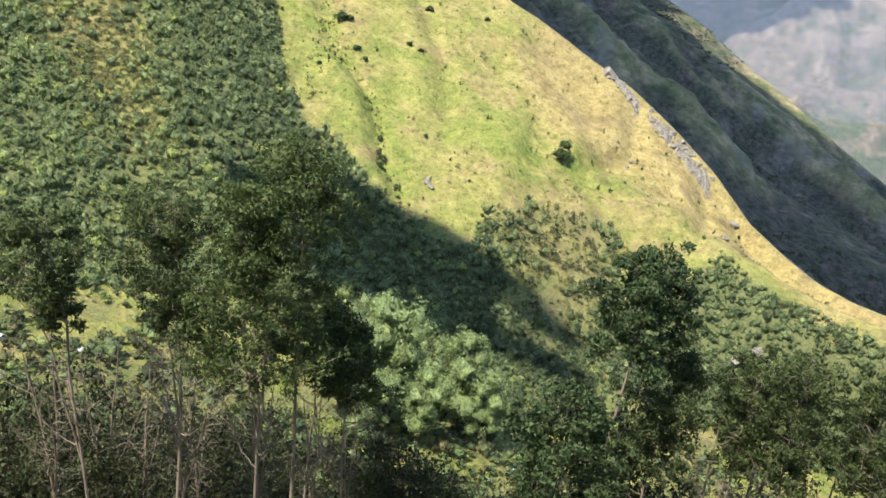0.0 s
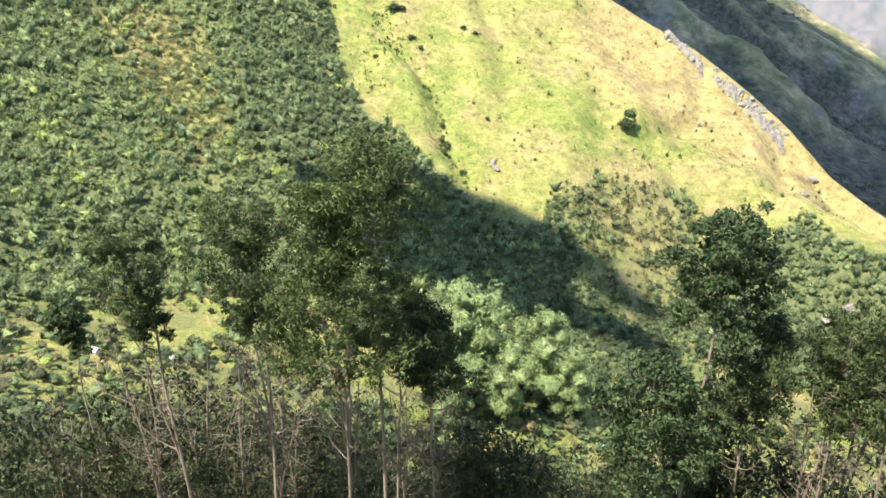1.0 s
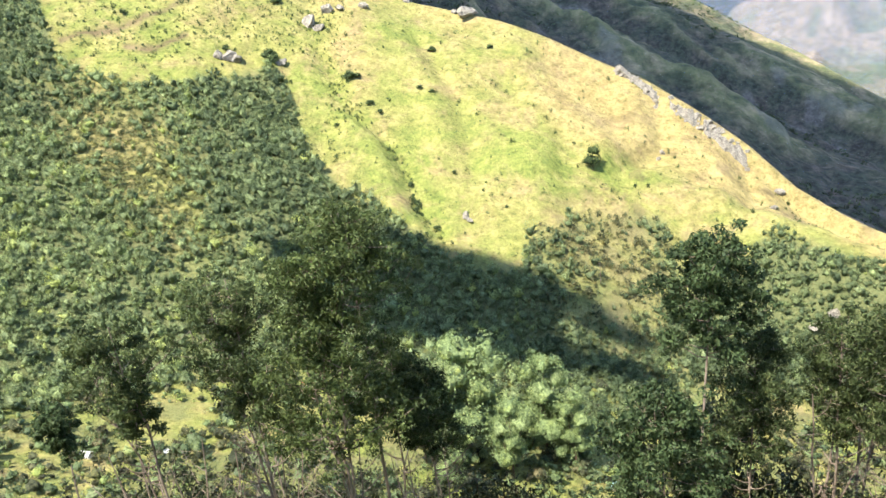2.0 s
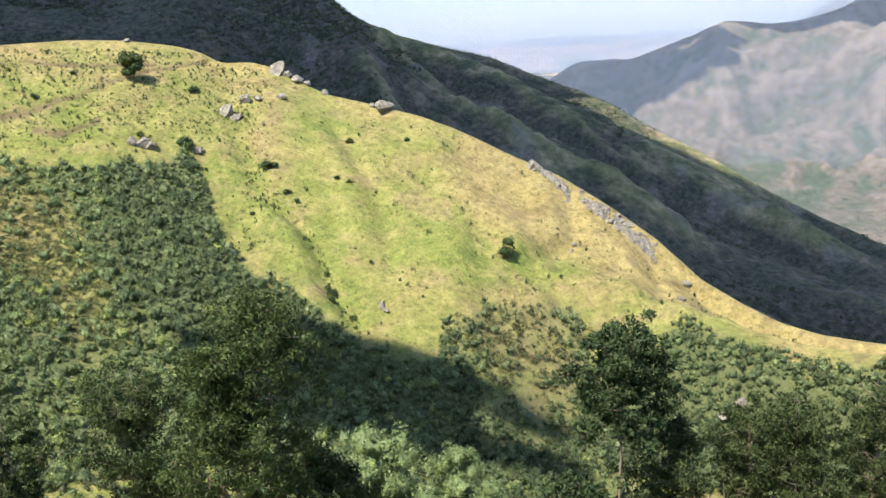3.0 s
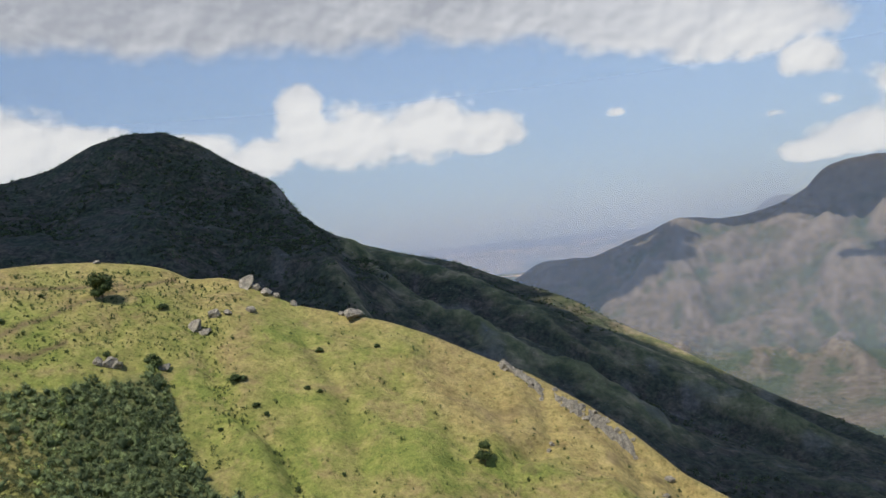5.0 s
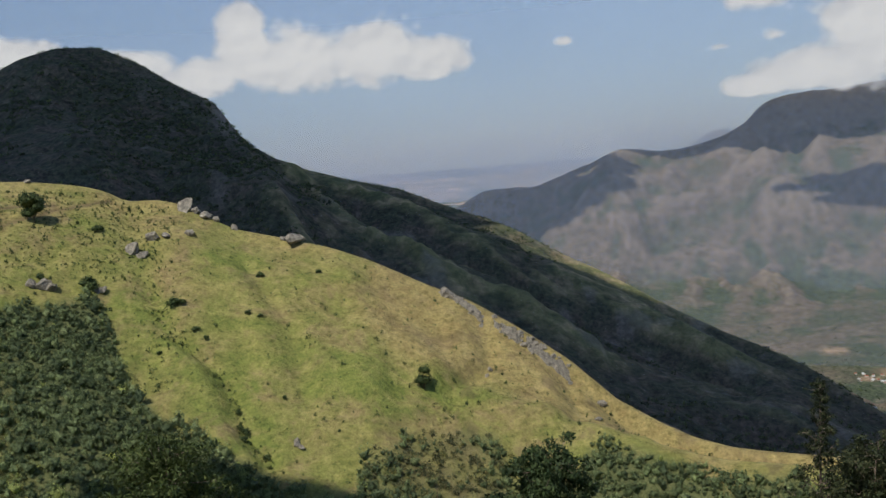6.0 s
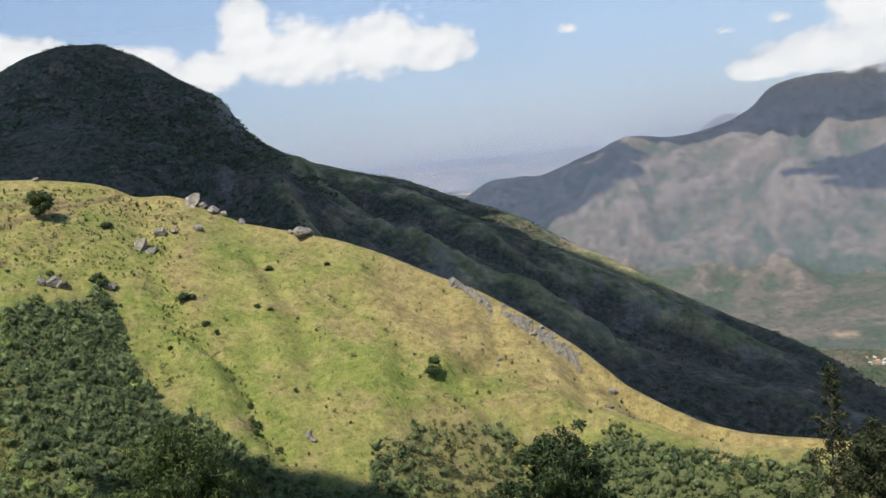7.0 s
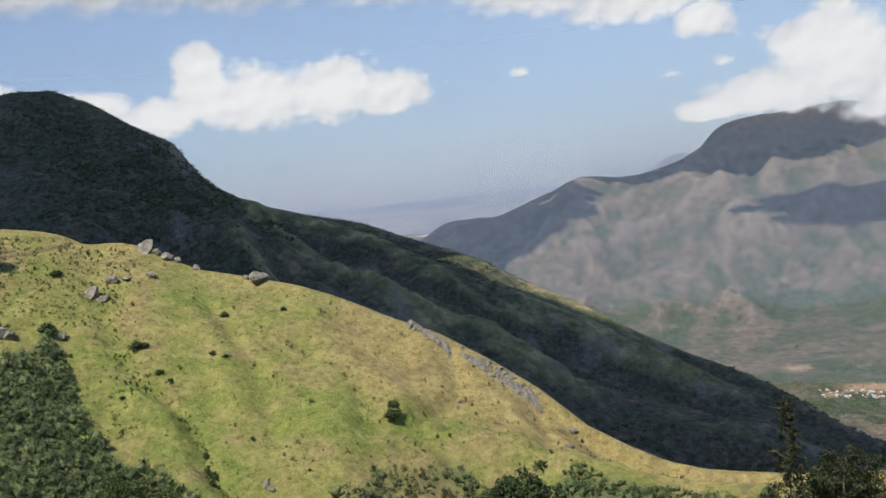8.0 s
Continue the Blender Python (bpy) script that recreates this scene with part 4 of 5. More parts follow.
# ---- trees ----
def grow(seed, height, bare, spread, form="dome", limbs=26, twigs=3, per=46, leaf=(0.26, 0.10), lean=0.03, thick=0.0085, puff=0.8, droop=0.6, forks=1, tips=(), dead=0):
    """Trunk and limbs, and a crown of leafy clumps, one at each limb's end and along it. bare: the share of the trunk without limbs;
    spread: the widest reach; tips: further limb ends (across, away, below the top, clump size)."""
    rng = np.random.default_rng(seed)
    wood, limb_wood, spots, sizes = [], [], [], []
    stems = []
    for s in range(forks):
        out = rng.normal(size=2)
        out *= lean * height * (1.0 if s == 0 else 1.7) / np.linalg.norm(out)
        t = np.linspace(0, 1, 9)
        if s == 0:
            sway = np.cumsum(rng.normal(size=(9, 2)), 0) * 0.006 * height
            main = np.stack([out[0] * t ** 1.2 + sway[:, 0] * t, out[1] * t ** 1.2 + sway[:, 1] * t, height * 0.985 * t], -1)
            p = main
        else:
            # a second stem leaves the first one and leans out
            u = np.maximum(0, t - 0.42) / 0.58
            p = main + np.stack([out[0] * u ** 0.9, out[1] * u ** 0.9, -0.05 * s * height * u], -1)
        wood.append(tube(p, height * thick * (0.8 - 0.1 * s) * (1 - 0.93 * t) ** 0.8 + 0.012, 8))
        stems.append(p)

    def bough(p, u, end, size, h):
        at = np.array([np.interp(u, np.linspace(0, 1, 9), p[:, c]) for c in range(3)])
        q = np.linspace(0, 1, 5)
        long = np.linalg.norm(end - at)
        limb = at + (end - at) * q[:, None] + np.stack([0 * q, 0 * q, -0.12 * long * np.sin(q * 3.14)], -1) + rng.normal(size=(5, 3)) * 0.04 * long * (q * (1 - q) * 4)[:, None]
        r0 = height * thick * 0.24 * (1 - 0.7 * h)
        made = [tube(limb, r0 * (1 - 0.9 * q) + 0.008, 5)]
        limb_wood.append(made)
        spots.append(limb[-1]), sizes.append(size)
        for w in range(twigs):
            b = rng.uniform(0.5, 1.0)
            base = np.array([np.interp(b, q, limb[:, c]) for c in range(3)])
            tip = base + rng.normal(size=3) * (0.85 * size) * (1, 1, 0.55) + (0, 0, 0.15 * size)
            made.append(tube(np.stack([base, 0.5 * (base + tip) + rng.normal(size=3) * 0.06, tip]), np.array([0.018, 0.012, 0.005]) * max(0.6, height / 20), 3))
            spots.append(tip), sizes.append(size * rng.uniform(0.5, 0.8))

    for k in range(limbs):
        h = ((k + rng.uniform(0, 0.8)) / limbs) ** 0.9
        wide = {"dome": math.sqrt(max(0.04, 1 - (2 * h - 0.75) ** 2 / 1.7)), "cone": 1.0 - 0.82 * h, "open": 0.65 + 0.4 * math.sin(3.1 * h),
                "flat": (0.25 + 0.75 * h) * (1 if h < 0.9 else 0.6), "thin": 0.12 + 1.0 * (1 - h) ** 1.6}[form]
        a = k * 2.39996 + rng.uniform(-0.5, 0.5)
        reach = spread * wide * rng.uniform(0.4, 1.12)
        z = height * (bare + (1 - bare) * h) - 0.5 * puff
        rise = {"dome": 0.35, "cone": 0.25, "open": 0.6, "flat": 0.6, "thin": 0.15}[form] * reach
        p = stems[k % forks]
        size = puff * rng.uniform(0.7, 1.25) * (1 if form != "thin" else 0.5 + 0.5 * (1 - h))
        u = min(0.97, max(0.3 * bare, (z - rise) / height))
        top = np.array([np.interp(min(u + 0.05, 1), np.linspace(0, 1, 9), p[:, c]) for c in range(2)])
        bough(p, u, np.array([top[0] + math.cos(a) * reach, top[1] + math.sin(a) * reach, z]), size, h)
    for k in range(dead):
        u = bare * rng.uniform(0.55, 0.98)
        at = np.array([np.interp(u, np.linspace(0, 1, 9), stems[k % forks][:, c]) for c in range(3)])
        a, long = rng.uniform(0, 6.28), rng.uniform(1.2, 3.2)
        q = np.linspace(0, 1, 5)
        limb = at + np.stack([np.cos(a) * long * q, np.sin(a) * long * q, long * (0.9 * q ** 1.5 - 0.1 * q)], -1) + rng.normal(size=(5, 3)) * 0.07 * q[:, None]
        fork = limb[2] + (limb[4] - limb[2]) * np.array([0.2, 0.5, 0.9])[:, None] + np.outer((0.1, 0.5, 1.0), rng.normal(size=3) * 0.35)
        limb_wood.append([tube(limb, 0.045 * (1 - 0.85 * q) + 0.008, 4), tube(fork, np.array([0.022, 0.015, 0.007]), 3)])
    for x, y, below, size in tips:
        bough(stems[0], max(0.4 * bare, 1 - (below + 1.8) / height), np.array([x, y, height - below]), size, 0.5)
    spots, sizes = np.array(spots), np.array(sizes)
    share = np.maximum(4, (per * (sizes / puff) ** 1.6).astype(int))
    c, s = np.repeat(spots, share, 0), np.repeat(sizes, share)
    off = rng.normal(size=c.shape)
    off /= np.linalg.norm(off, axis=1)[:, None] + 1e-9
    ring = rng.random(len(c)) ** 0.33
    c = c + off * (s * ring)[:, None] * (1.0, 1.0, 0.68)
    lv, lf = leaves(rng, c, leaf[0], leaf[1], droop)
    nv = off + rng.normal(size=off.shape) * 0.45 + (0, 0, 0.25)
    nv /= np.linalg.norm(nv, axis=1)[:, None]
    tint = np.repeat(np.clip(0.36 + 0.14 * rng.normal(size=len(spots)), 0.02, 0.8), share)
    return wood, [joined(b) for b in limb_wood], (lv, lf, np.repeat(tint, 3), np.repeat(nv, 3, 0))


def tree_kind(name, label, category, group, leaf_mat, bark_mat, own_limbs=0, **how):
    wood, boughs, (lv, lf, tint, nv) = grow(**how)
    ob = new(name)
    trunk = part("trunk", mesh_np("trunk", *joined(wood + boughs[own_limbs:]), [bark_mat], flat=False), ob)
    for bough in boughs[:own_limbs]:
        part("limb", mesh_np("limb", *bough, [bark_mat], flat=False), trunk)
    part("crown", mesh_np("crown", lv, lf, [leaf_mat], {"tint": tint}, flat=False, normals=nv), ob)
    return tagged(ob, label, category, group)


def planted(az, r, turn=0.0, scale=1.0, tall=1.0):
    p = spot(az, r, -0.15)
    return Matrix.LocRotScale(p, Euler((0, 0, radians(turn))), (scale, scale, scale * tall))


def copy_at(ob, m):
    """A copy at the pose m, whatever the size of the first one."""
    keep = ob.matrix_basis.copy()
    ob.matrix_basis = Matrix()
    made = copy_thing(ob, m)
    ob.matrix_basis = keep
    return made


def top_height(az, r, el):
    """Height of a tree at a bearing and distance whose top is seen el degrees up."""
    return r * math.tan(radians(el)) - float(ground(az, r))


# tall trees on the slope below the viewpoint: bearing, distance, rise of the top, spread, form, crown's depth, stems, limbs, clump size, leaf, further limb ends
TALL = [(-18.4, 50, -15.7, 2.7, "dome", 3.6, 1, 28, 0.85, "olive", ((2.6, 0.2, 4.3, 0.9), (3.5, -0.4, 4.6, 0.7), (1.9, 0.6, 4.9, 0.7), (-3.0, 0.3, 2.4, 0.8), (-2.6, -0.6, 3.6, 0.6))),
        (-21.4, 46, -18.2, 4.7, "cone", 12.0, 3, 84, 0.8, "olive", ((-0.9, 0, 0.9, 0.8), (0.4, 0.3, 1.6, 0.8), (3.6, 0.0, 6.6, 0.8), (3.9, 0.5, 8.2, 0.7))),
        (-27.4, 50, -19.1, 2.6, "open", 10.0, 2, 46, 0.78, "gum", ()), (-33.7, 48, -20.6, 3.2, "flat", 7.0, 3, 34, 0.58, "gum", ((2.9, 0, 1.6, 0.6), (-2.9, 0.2, 1.3, 0.6))),
        (-39.9, 66, -24.6, 2.0, "flat", 3.6, 1, 22, 0.55, "dark", ()),
        (5.2, 52, -19.3, 3.3, "dome", 7.4, 1, 44, 0.72, "dark", ((0.4, 0, 0.7, 0.8), (-0.5, 0.2, 1.5, 0.8), (1.0, -0.2, 1.8, 0.8), (3.4, 0.1, 3.3, 0.8), (-3.0, 0, 4.0, 0.7))),
        (3.2, 46, -29.4, 3.8, "dome", 8.0, 2, 46, 0.85, "dark", ()),
        (9.6, 54, -25.8, 2.5, "dome", 8.5, 1, 46, 0.75, "gum", ()), (14.8, 56, -25.2, 3.1, "flat", 8.0, 2, 46, 0.7, "gum", ()),
        (19.2, 55, -23.8, 2.4, "open", 9.0, 1, 42, 0.75, "gum", ()), (21.8, 58, -22.6, 2.6, "open", 9.0, 1, 42, 0.7, "gum", ()),
        (23.7, 62, -15.6, 2.6, "thin", 9.0, 1, 46, 0.5, "slope", ()), (25.6, 60, -19.4, 2.6, "open", 7.0, 1, 34, 0.75, "slope", ()),
        (27.9, 62, -18.8, 3.0, "dome", 7.0, 1, 38, 0.8, "slope", ()), (-14.3, 50, -27.6, 2.1, "dome", 5.5, 1, 32, 0.75, "gum", ()), (-17.6, 52, -25.2, 2.0, "open", 6.0, 1, 26, 0.7, "gum", ())]


def tall_trees():
    for k, (az, r, el, spread, form, deep, forks, limbs, puff, leaf, tips) in enumerate(TALL):
        h = top_height(az, r, el)
        label = "tall dark green broadleaf tree with dense leafy boughs" if leaf == "dark" else "tall slender gum tree with pale trunk and dark olive leaves"
        ob = tree_kind("broadleaf_tree" if leaf == "dark" else "gum_tree", label, "tree", "trees below the viewpoint", {"gum": M_GUM, "olive": M_OLIVE, "slope": M_SHADED_SLOPE, "dark": M_BROAD}[leaf], M_BARK, own_limbs=14, thick=0.0055, dead=0 if leaf == "dark" else 12,
                       seed=300 + k, height=h, bare=1 - deep / h, spread=spread, form=form, limbs=limbs, twigs=3, per=60 if form == "thin" else 150, tips=tips,
                       leaf=(0.24, 0.15) if leaf == "dark" else (0.25, 0.10), puff=puff, forks=forks)
        ob.matrix_basis = planted(az, r, -az)


def understory():
    rng = np.random.default_rng(9)
    forms = [("open", 0.15, 2.9), ("dome", 0.15, 2.7), ("cone", 0.1, 2.5), ("open", 0.2, 3.2), ("dome", 0.15, 3.0)]
    kinds = [tree_kind("slope_tree", "young dark green tree in the thicket on the slope", "tree", "thicket below the viewpoint", M_SHADED_SLOPE, M_DARKBARK,
                       seed=400 + k, height=12, bare=b, spread=s, form=f, limbs=18, twigs=2, per=72, leaf=(0.36, 0.14), puff=1.05, thick=0.0045) for k, (f, b, s) in enumerate(forms)]
    limit = [(-56, -27.5), (-45, -28), (-38, -29), (-32, -32), (-14, -34.5), (-9, -35), (-1, -35), (2, -30.5), (8, -29.5), (12, -28.5), (30, -27.5)]
    la, le = np.array(limit, float).T
    for k in range(165):
        az = -54 + 84 * (k * 0.618034 % 1.0)
        r = 52 + 56 * rng.random()
        el = np.interp(az, la, le) - 7.5 * rng.random() ** 1.5
        h = top_height(az, r, el)
        h = min(max(h, 5.0), 22.0)
        m = planted(az, r, rng.uniform(0, 360), (h / 12) ** 0.75, (h / 12) ** 0.25)
        if k < len(kinds):
            kinds[k].matrix_basis = m
        else:
            copy_at(kinds[rng.integers(len(kinds))], m)


def bare_shrubs():
    """Pale leafless bushes with fans of thin branches among the thicket."""
    first = None
    for k, (az, r, el) in enumerate([(-36.5, 54, -27.5), (-33.6, 60, -29), (-30.2, 56, -31), (-25.5, 58, -30), (-13.5, 56, -31.5), (-17.0, 54, -32), (13.2, 57, -27.5), (16.5, 60, -27),
                                     (-42, 56, -32), (-20.5, 55, -30.5), (20.6, 60, -26.5), (-27.5, 52, -29.5)]):
        h = top_height(az, r, el)
        m = planted(az, r, 67 * k, h / 14)
        if first is None:
            first = tree_kind("bare_shrub", "pale half-leafless shrub with fanned thin branches", "shrub", "bare shrubs in the thicket", M_SHRUB, M_BARK,
                              seed=470, height=14, bare=0.3, spread=2.6, form="flat", limbs=30, twigs=5, per=10, puff=0.6, leaf=(0.2, 0.08), thick=0.007, forks=3, lean=0.07)
            first.matrix_basis = m
        else:
            copy_at(first, m)


def thicket():
    """Low olive brush that closes the slope between the trees."""
    rng = np.random.default_rng(41)
    n = 2300
    az = rng.uniform(-54, 30, n)
    r = np.sqrt(rng.uniform(50 ** 2, 158 ** 2, n))
    size = rng.uniform(1.0, 2.4, n) + 1.3 * smooth(r, 85, 110) * rng.random(n)
    shapes = [crown_shape(230 + k, 90, 0.12, 1, (0.7, 0.9), 0.34) for k in range(6)]
    pick = rng.random(n) < 0.6
    for name, mat, label, use in (("thicket", M_SHADED_SLOPE, "dark olive brush on the near slope", pick), ("dry_thicket", M_SHADED_DRYBRUSH, "brown half-dry brush on the near slope", ~pick)):
        v, f, t, nv = scatter(shapes, xyz(az[use], r[use], 0.5 * size[use]), size[use], rng, (0.9, 1.7), -0.15)
        tagged(new(name, mesh_np(name, v, f, [mat], {"tint": t}, flat=False, normals=nv)), label, "brush", kind="stuff")


tall_trees()
understory()
thicket()
bare_shrubs()

# ---- things on the grass hill ----
def stone(seed, size, rough=0.05):
    rng = np.random.default_rng(seed)
    v, f = ball(3)
    v = v.copy()
    for k in range(22):
        n = rng.normal(size=3)
        n /= np.linalg.norm(n)
        over = np.maximum(v @ n - rng.uniform(0.42, 0.85), 0)
        v -= over[:, None] * n
    v *= 1 + rough * rng.normal(size=(len(v), 1))
    return v * np.array(size), f


STONES = [mesh_np("boulder", *stone(600 + k, s), [M_ROCK], flat=True) for k, s in enumerate(
    [(1, 0.9, 0.8), (1, 0.8, 1.1), (1.2, 0.8, 0.6), (1.1, 1, 0.75), (0.8, 0.8, 1.2), (1.4, 0.8, 0.5)])]


def boulder(k, az, r, size, turn, label="grey weathered granite boulder bedded in the grass", group="boulders on the hill", sunk=0.0):
    ob = new("boulder", STONES[k % len(STONES)])
    ob.matrix_basis = Matrix.LocRotScale(spot(az, r, (0.2 - sunk) * size), Euler((0, 0, radians(turn))), (size, size, size))
    return tagged(ob, label, "boulder", group)


for k, (kind, az, r, size) in enumerate([
        (1, -15.9, 458, 3.6), (0, -15.3, 456, 2.4), (2, -14.7, 455, 2.6), (3, -14.1, 453, 1.8), (4, -13.0, 449, 1.7), (5, -9.3, 437, 4.2), (0, -10.0, 439, 1.5),
        (1, -19.4, 417, 3.2), (3, -18.9, 413, 2.0), (0, -18.1, 426, 2.9), (2, -17.3, 427, 1.7), (3, -15.8, 428, 2.0), (0, -24.8, 390, 2.8), (4, -25.4, 391, 2.0),
        (3, -24.3, 389, 2.0), (2, -24.9, 478, 1.4), (3, -21.6, 387, 1.8), (1, -10.5, 304, 1.3), (2, -10.2, 302, 1.0), (3, 10.6, 372, 1.6), (2, 10.2, 350, 1.2),
        (4, 3.1, 366, 1.1), (1, 2.9, 362, 0.9), (5, 13.5, 300, 2.4), (3, 14.2, 303, 1.8)]):
    boulder(kind, az, r, size * 1.75, 47 * k)


def outcrop():
    rng = np.random.default_rng(21)
    # the ledge: broken rock along the brow
    n, m = 150, 15
    az = np.linspace(0.0, 8.9, n)[:, None] + np.zeros((1, m))
    u = np.linspace(-1, 1, m)[None] + np.zeros((n, 1))
    rc = np.interp(az, AZ, RC)
    tall = 1.0 + 1.3 * np.clip(fbm(az * 1.6, az * 0 + 3.0, 91, 3) + 0.35, 0, 1) + 1.8 * np.exp(-((az - 0.55) / 0.45) ** 2) + 1.4 * np.exp(-((az - 5.1) / 0.8) ** 2)
    ends = smooth(az, 0.0, 0.35) * (1 - smooth(az, 8.2, 8.9)) * (0.25 + 0.75 * smooth(fbm(az * 1.3, az * 0 + 9.0, 95, 3) + 0.9 * np.exp(-((az - 0.55) / 0.6) ** 2), -0.2, 0.15))
    r = rc - 3.0 - 4.5 * smooth(az, 1.2, 3.0) + u * (3.6 + 2.4 * fbm(az * 2, u * 2, 92, 2))
    a = np.radians(az)
    block = fbm(r * np.sin(a) / 2.6, r * np.cos(a) / 1.8, 93, 3, True)
    step = np.round(block * 3) / 3
    z = ground(az, r) - 1.2 + ends * (1 - np.abs(u) ** 5) * (1.0 + tall * (0.8 + 0.28 * step)) + 0.35 * fbm(r * np.sin(a) / 0.9, r * np.cos(a) / 0.9, 97, 3)
    i, j = np.meshgrid(np.arange(n - 1), np.arange(m - 1), indexing="ij")
    f = np.stack([i * m + j, (i + 1) * m + j, (i + 1) * m + j + 1, i * m + j + 1], -1).reshape(-1, 4)
    tagged(new("rock_ledge", mesh_np("rock_ledge", np.stack([r * np.sin(a), r * np.cos(a), z], -1).reshape(-1, 3), f, [M_ROCK])),
           "tan-grey broken rock ledge along the brow of the hill", "rock ledge")
    for k in range(54):
        az = 0.2 + 8.4 * rng.random() ** 0.9
        rc = float(np.interp(az, AZ, RC))
        size = rng.uniform(1.1, 2.4) * (1.35 if 0.2 < az < 1.2 or 4.3 < az < 5.8 else 1.0)
        boulder(int(rng.choice([0, 1, 2, 3, 5])), az, rc - 2.5 - 9 * rng.random() ** 1.2 * min(1.0, az / 2.5), size, rng.normal() * 50, "pale grey rock of the crest outcrop", "rock outcrop on the crest", 0.22)


outcrop()


def round_tree(name, label, category, group, mat, seed, width, height, trunk, tufts=700, size=0.085, lobes=((0, 0, 0.55, 1.0),), girth=0.35, base_tint=0.42):
    """A dense round-headed tree or bush: lobes of leaf sprays over a short forked trunk; the lobes' places are shares of the height and width."""
    rng = np.random.default_rng(seed)
    vs, fs, ts, ns, off = [], [], [], [], 0
    ob = new(name)
    wood = [tube([(0, 0, -0.3), (0.02 * width, 0, height * 0.25), (0, 0.02 * width, height * 0.6)], np.array([0.035, 0.028, 0.012]) * height * trunk * girth, 7)]
    for k, (x, y, z, s) in enumerate(lobes):
        v, f, nv = crown_shape(seed + 17 * k, int(tufts * s * s) + 60, 1.15 * size / s, 2, (0.74, 0.88), 0.34, 14)
        ns.append(nv)
        v = v * (width * 0.5 * s) * np.array([1, 1, min(1.15, height / width)]) + (x * width, y * width, z * height - 0.1 * width * s)
        vs.append(v), fs.append(f + off), ts.append(np.clip(base_tint + 0.1 * rng.normal(size=len(v)), 0, 0.95))
        off += len(v)
        wood.append(tube([(0, 0, height * 0.15), (x * width * 0.5, y * width * 0.5, height * 0.3), (x * width, y * width, z * height)], np.array([0.02, 0.014, 0.006]) * height * trunk * girth, 5))
    part("trunk", mesh_np("trunk", *joined(wood), [M_DARKBARK], flat=False), ob)
    part("crown", mesh_np("crown", np.concatenate(vs), np.concatenate(fs), [mat], {"tint": np.concatenate(ts)}, flat=False, normals=np.concatenate(ns)), ob)
    return tagged(ob, label, category, group)


def put(ob, az, r, turn=0.0, scale=1.0):
    ob.matrix_basis = planted(az, r, turn, scale)
    return ob


put(round_tree("hill_tree", "lone dark green tree with two rounded heads on open grass", "tree", "lone trees on the hill", M_DARK, 701, 6.5, 11.5, 1.0, 900, 0.075,
               ((0.12, 0, 0.72, 0.72), (-0.18, 0.05, 0.40, 0.85), (0.2, -0.1, 0.38, 0.6))), -1.5, 338)
put(round_tree("hill_tree", "large dark round tree beside the footpath on the hilltop", "tree", "lone trees on the hill", M_DARK, 702, 9.5, 13, 1.0, 1100, 0.075,
               ((0.02, 0, 0.66, 0.95), (-0.22, 0.05, 0.32, 0.6), (0.25, -0.1, 0.45, 0.6))), -24.8, 433, 0, 1.15)
for k, (az, r, w, h) in enumerate([(-17.2, 377, 8.5, 4.6), (-21.3, 428, 6.5, 4.5), (-11.0, 326, 2.6, 2.4), (-22.3, 389, 10, 6.5), (-11.7, 402, 4.2, 3.4), (-7.9, 404, 3.6, 2.8),
                                   (-7.6, 308, 1.8, 1.5), (-24.9, 394, 4, 4.5), (-12.8, 372, 3.2, 2.6), (-12.0, 369, 3.0, 2.3), (-16.2, 362, 4.0, 2.6), (-15.6, 358, 3.0, 2.8), (-30.6, 420, 4.0, 3.4),
                                   (-28.2, 440, 3.4, 3.0), (-18.6, 352, 2.6, 2.6), (-14.1, 322, 3.4, 2.6), (-13.8, 312, 4.2, 3.2), (-14.0, 307, 3.4, 2.8), (-12.6, 300, 3.0, 2.4)]):
    put(round_tree("hill_bush", "dark green bush on the grass slope", "bush", "bushes on the hill", M_HILL, 720 + k, w * 0.85, h * 0.9, 0.7, 380, 0.11,
                   ((0, 0, 0.5, 0.85), (0.25, 0.1, 0.35, 0.6), (-0.28, -0.1, 0.35, 0.55))), az, r, 40 * k)


def hill_shrubs():
    rng = np.random.default_rng(31)
    n = 15000
    az = rng.uniform(-35, 20, n)
    crest = np.interp(az, AZ, RC)
    r = rng.uniform(285, 470, n)
    dense = 0.10 + 0.75 * smooth(az, -36, -31) * (1 - smooth(az, -19.5, -16)) * smooth(r, 385, 400) + 0.5 * np.exp(-((az + 18.3) / 0.9) ** 2) * (r > 330)
    line = np.interp(r, [296, 312, 330, 344, 360, 378], [-12.4, -14.0, -14.4, -15.3, -17.5, -18.3])
    dense = dense + 0.9 * np.exp(-((az - line) / 0.45) ** 2) * (r < 380)
    keep = (rng.random(n) < dense) & (r < crest - 6) & (r > wood_edge(az) + 3)
    az, r = az[keep], r[keep]
    size = rng.uniform(0.28, 0.66, len(az)) * rng.choice([0.7, 1.0, 1.0, 1.0, 1.7], len(az))
    size *= 1 + 0.8 * np.exp(-((az - np.interp(r, [296, 312, 330, 344, 360, 378], [-12.4, -14.0, -14.4, -15.3, -17.5, -18.3])) / 0.4) ** 2) * (r < 380) * rng.random(len(az))
    shapes = [crown_shape(150 + k, 22, 0.28) for k in range(4)]
    v, f, t, nv = scatter(shapes, xyz(az, r, 0.35 * size), size, rng, (1.2, 2.6))
    tagged(new("hill_shrubs", mesh_np("hill_shrubs", v, f, [M_HILL], {"tint": t}, flat=False, normals=nv)), "scattered small dark shrubs over the grass hill", "shrubs", kind="stuff")


hill_shrubs()


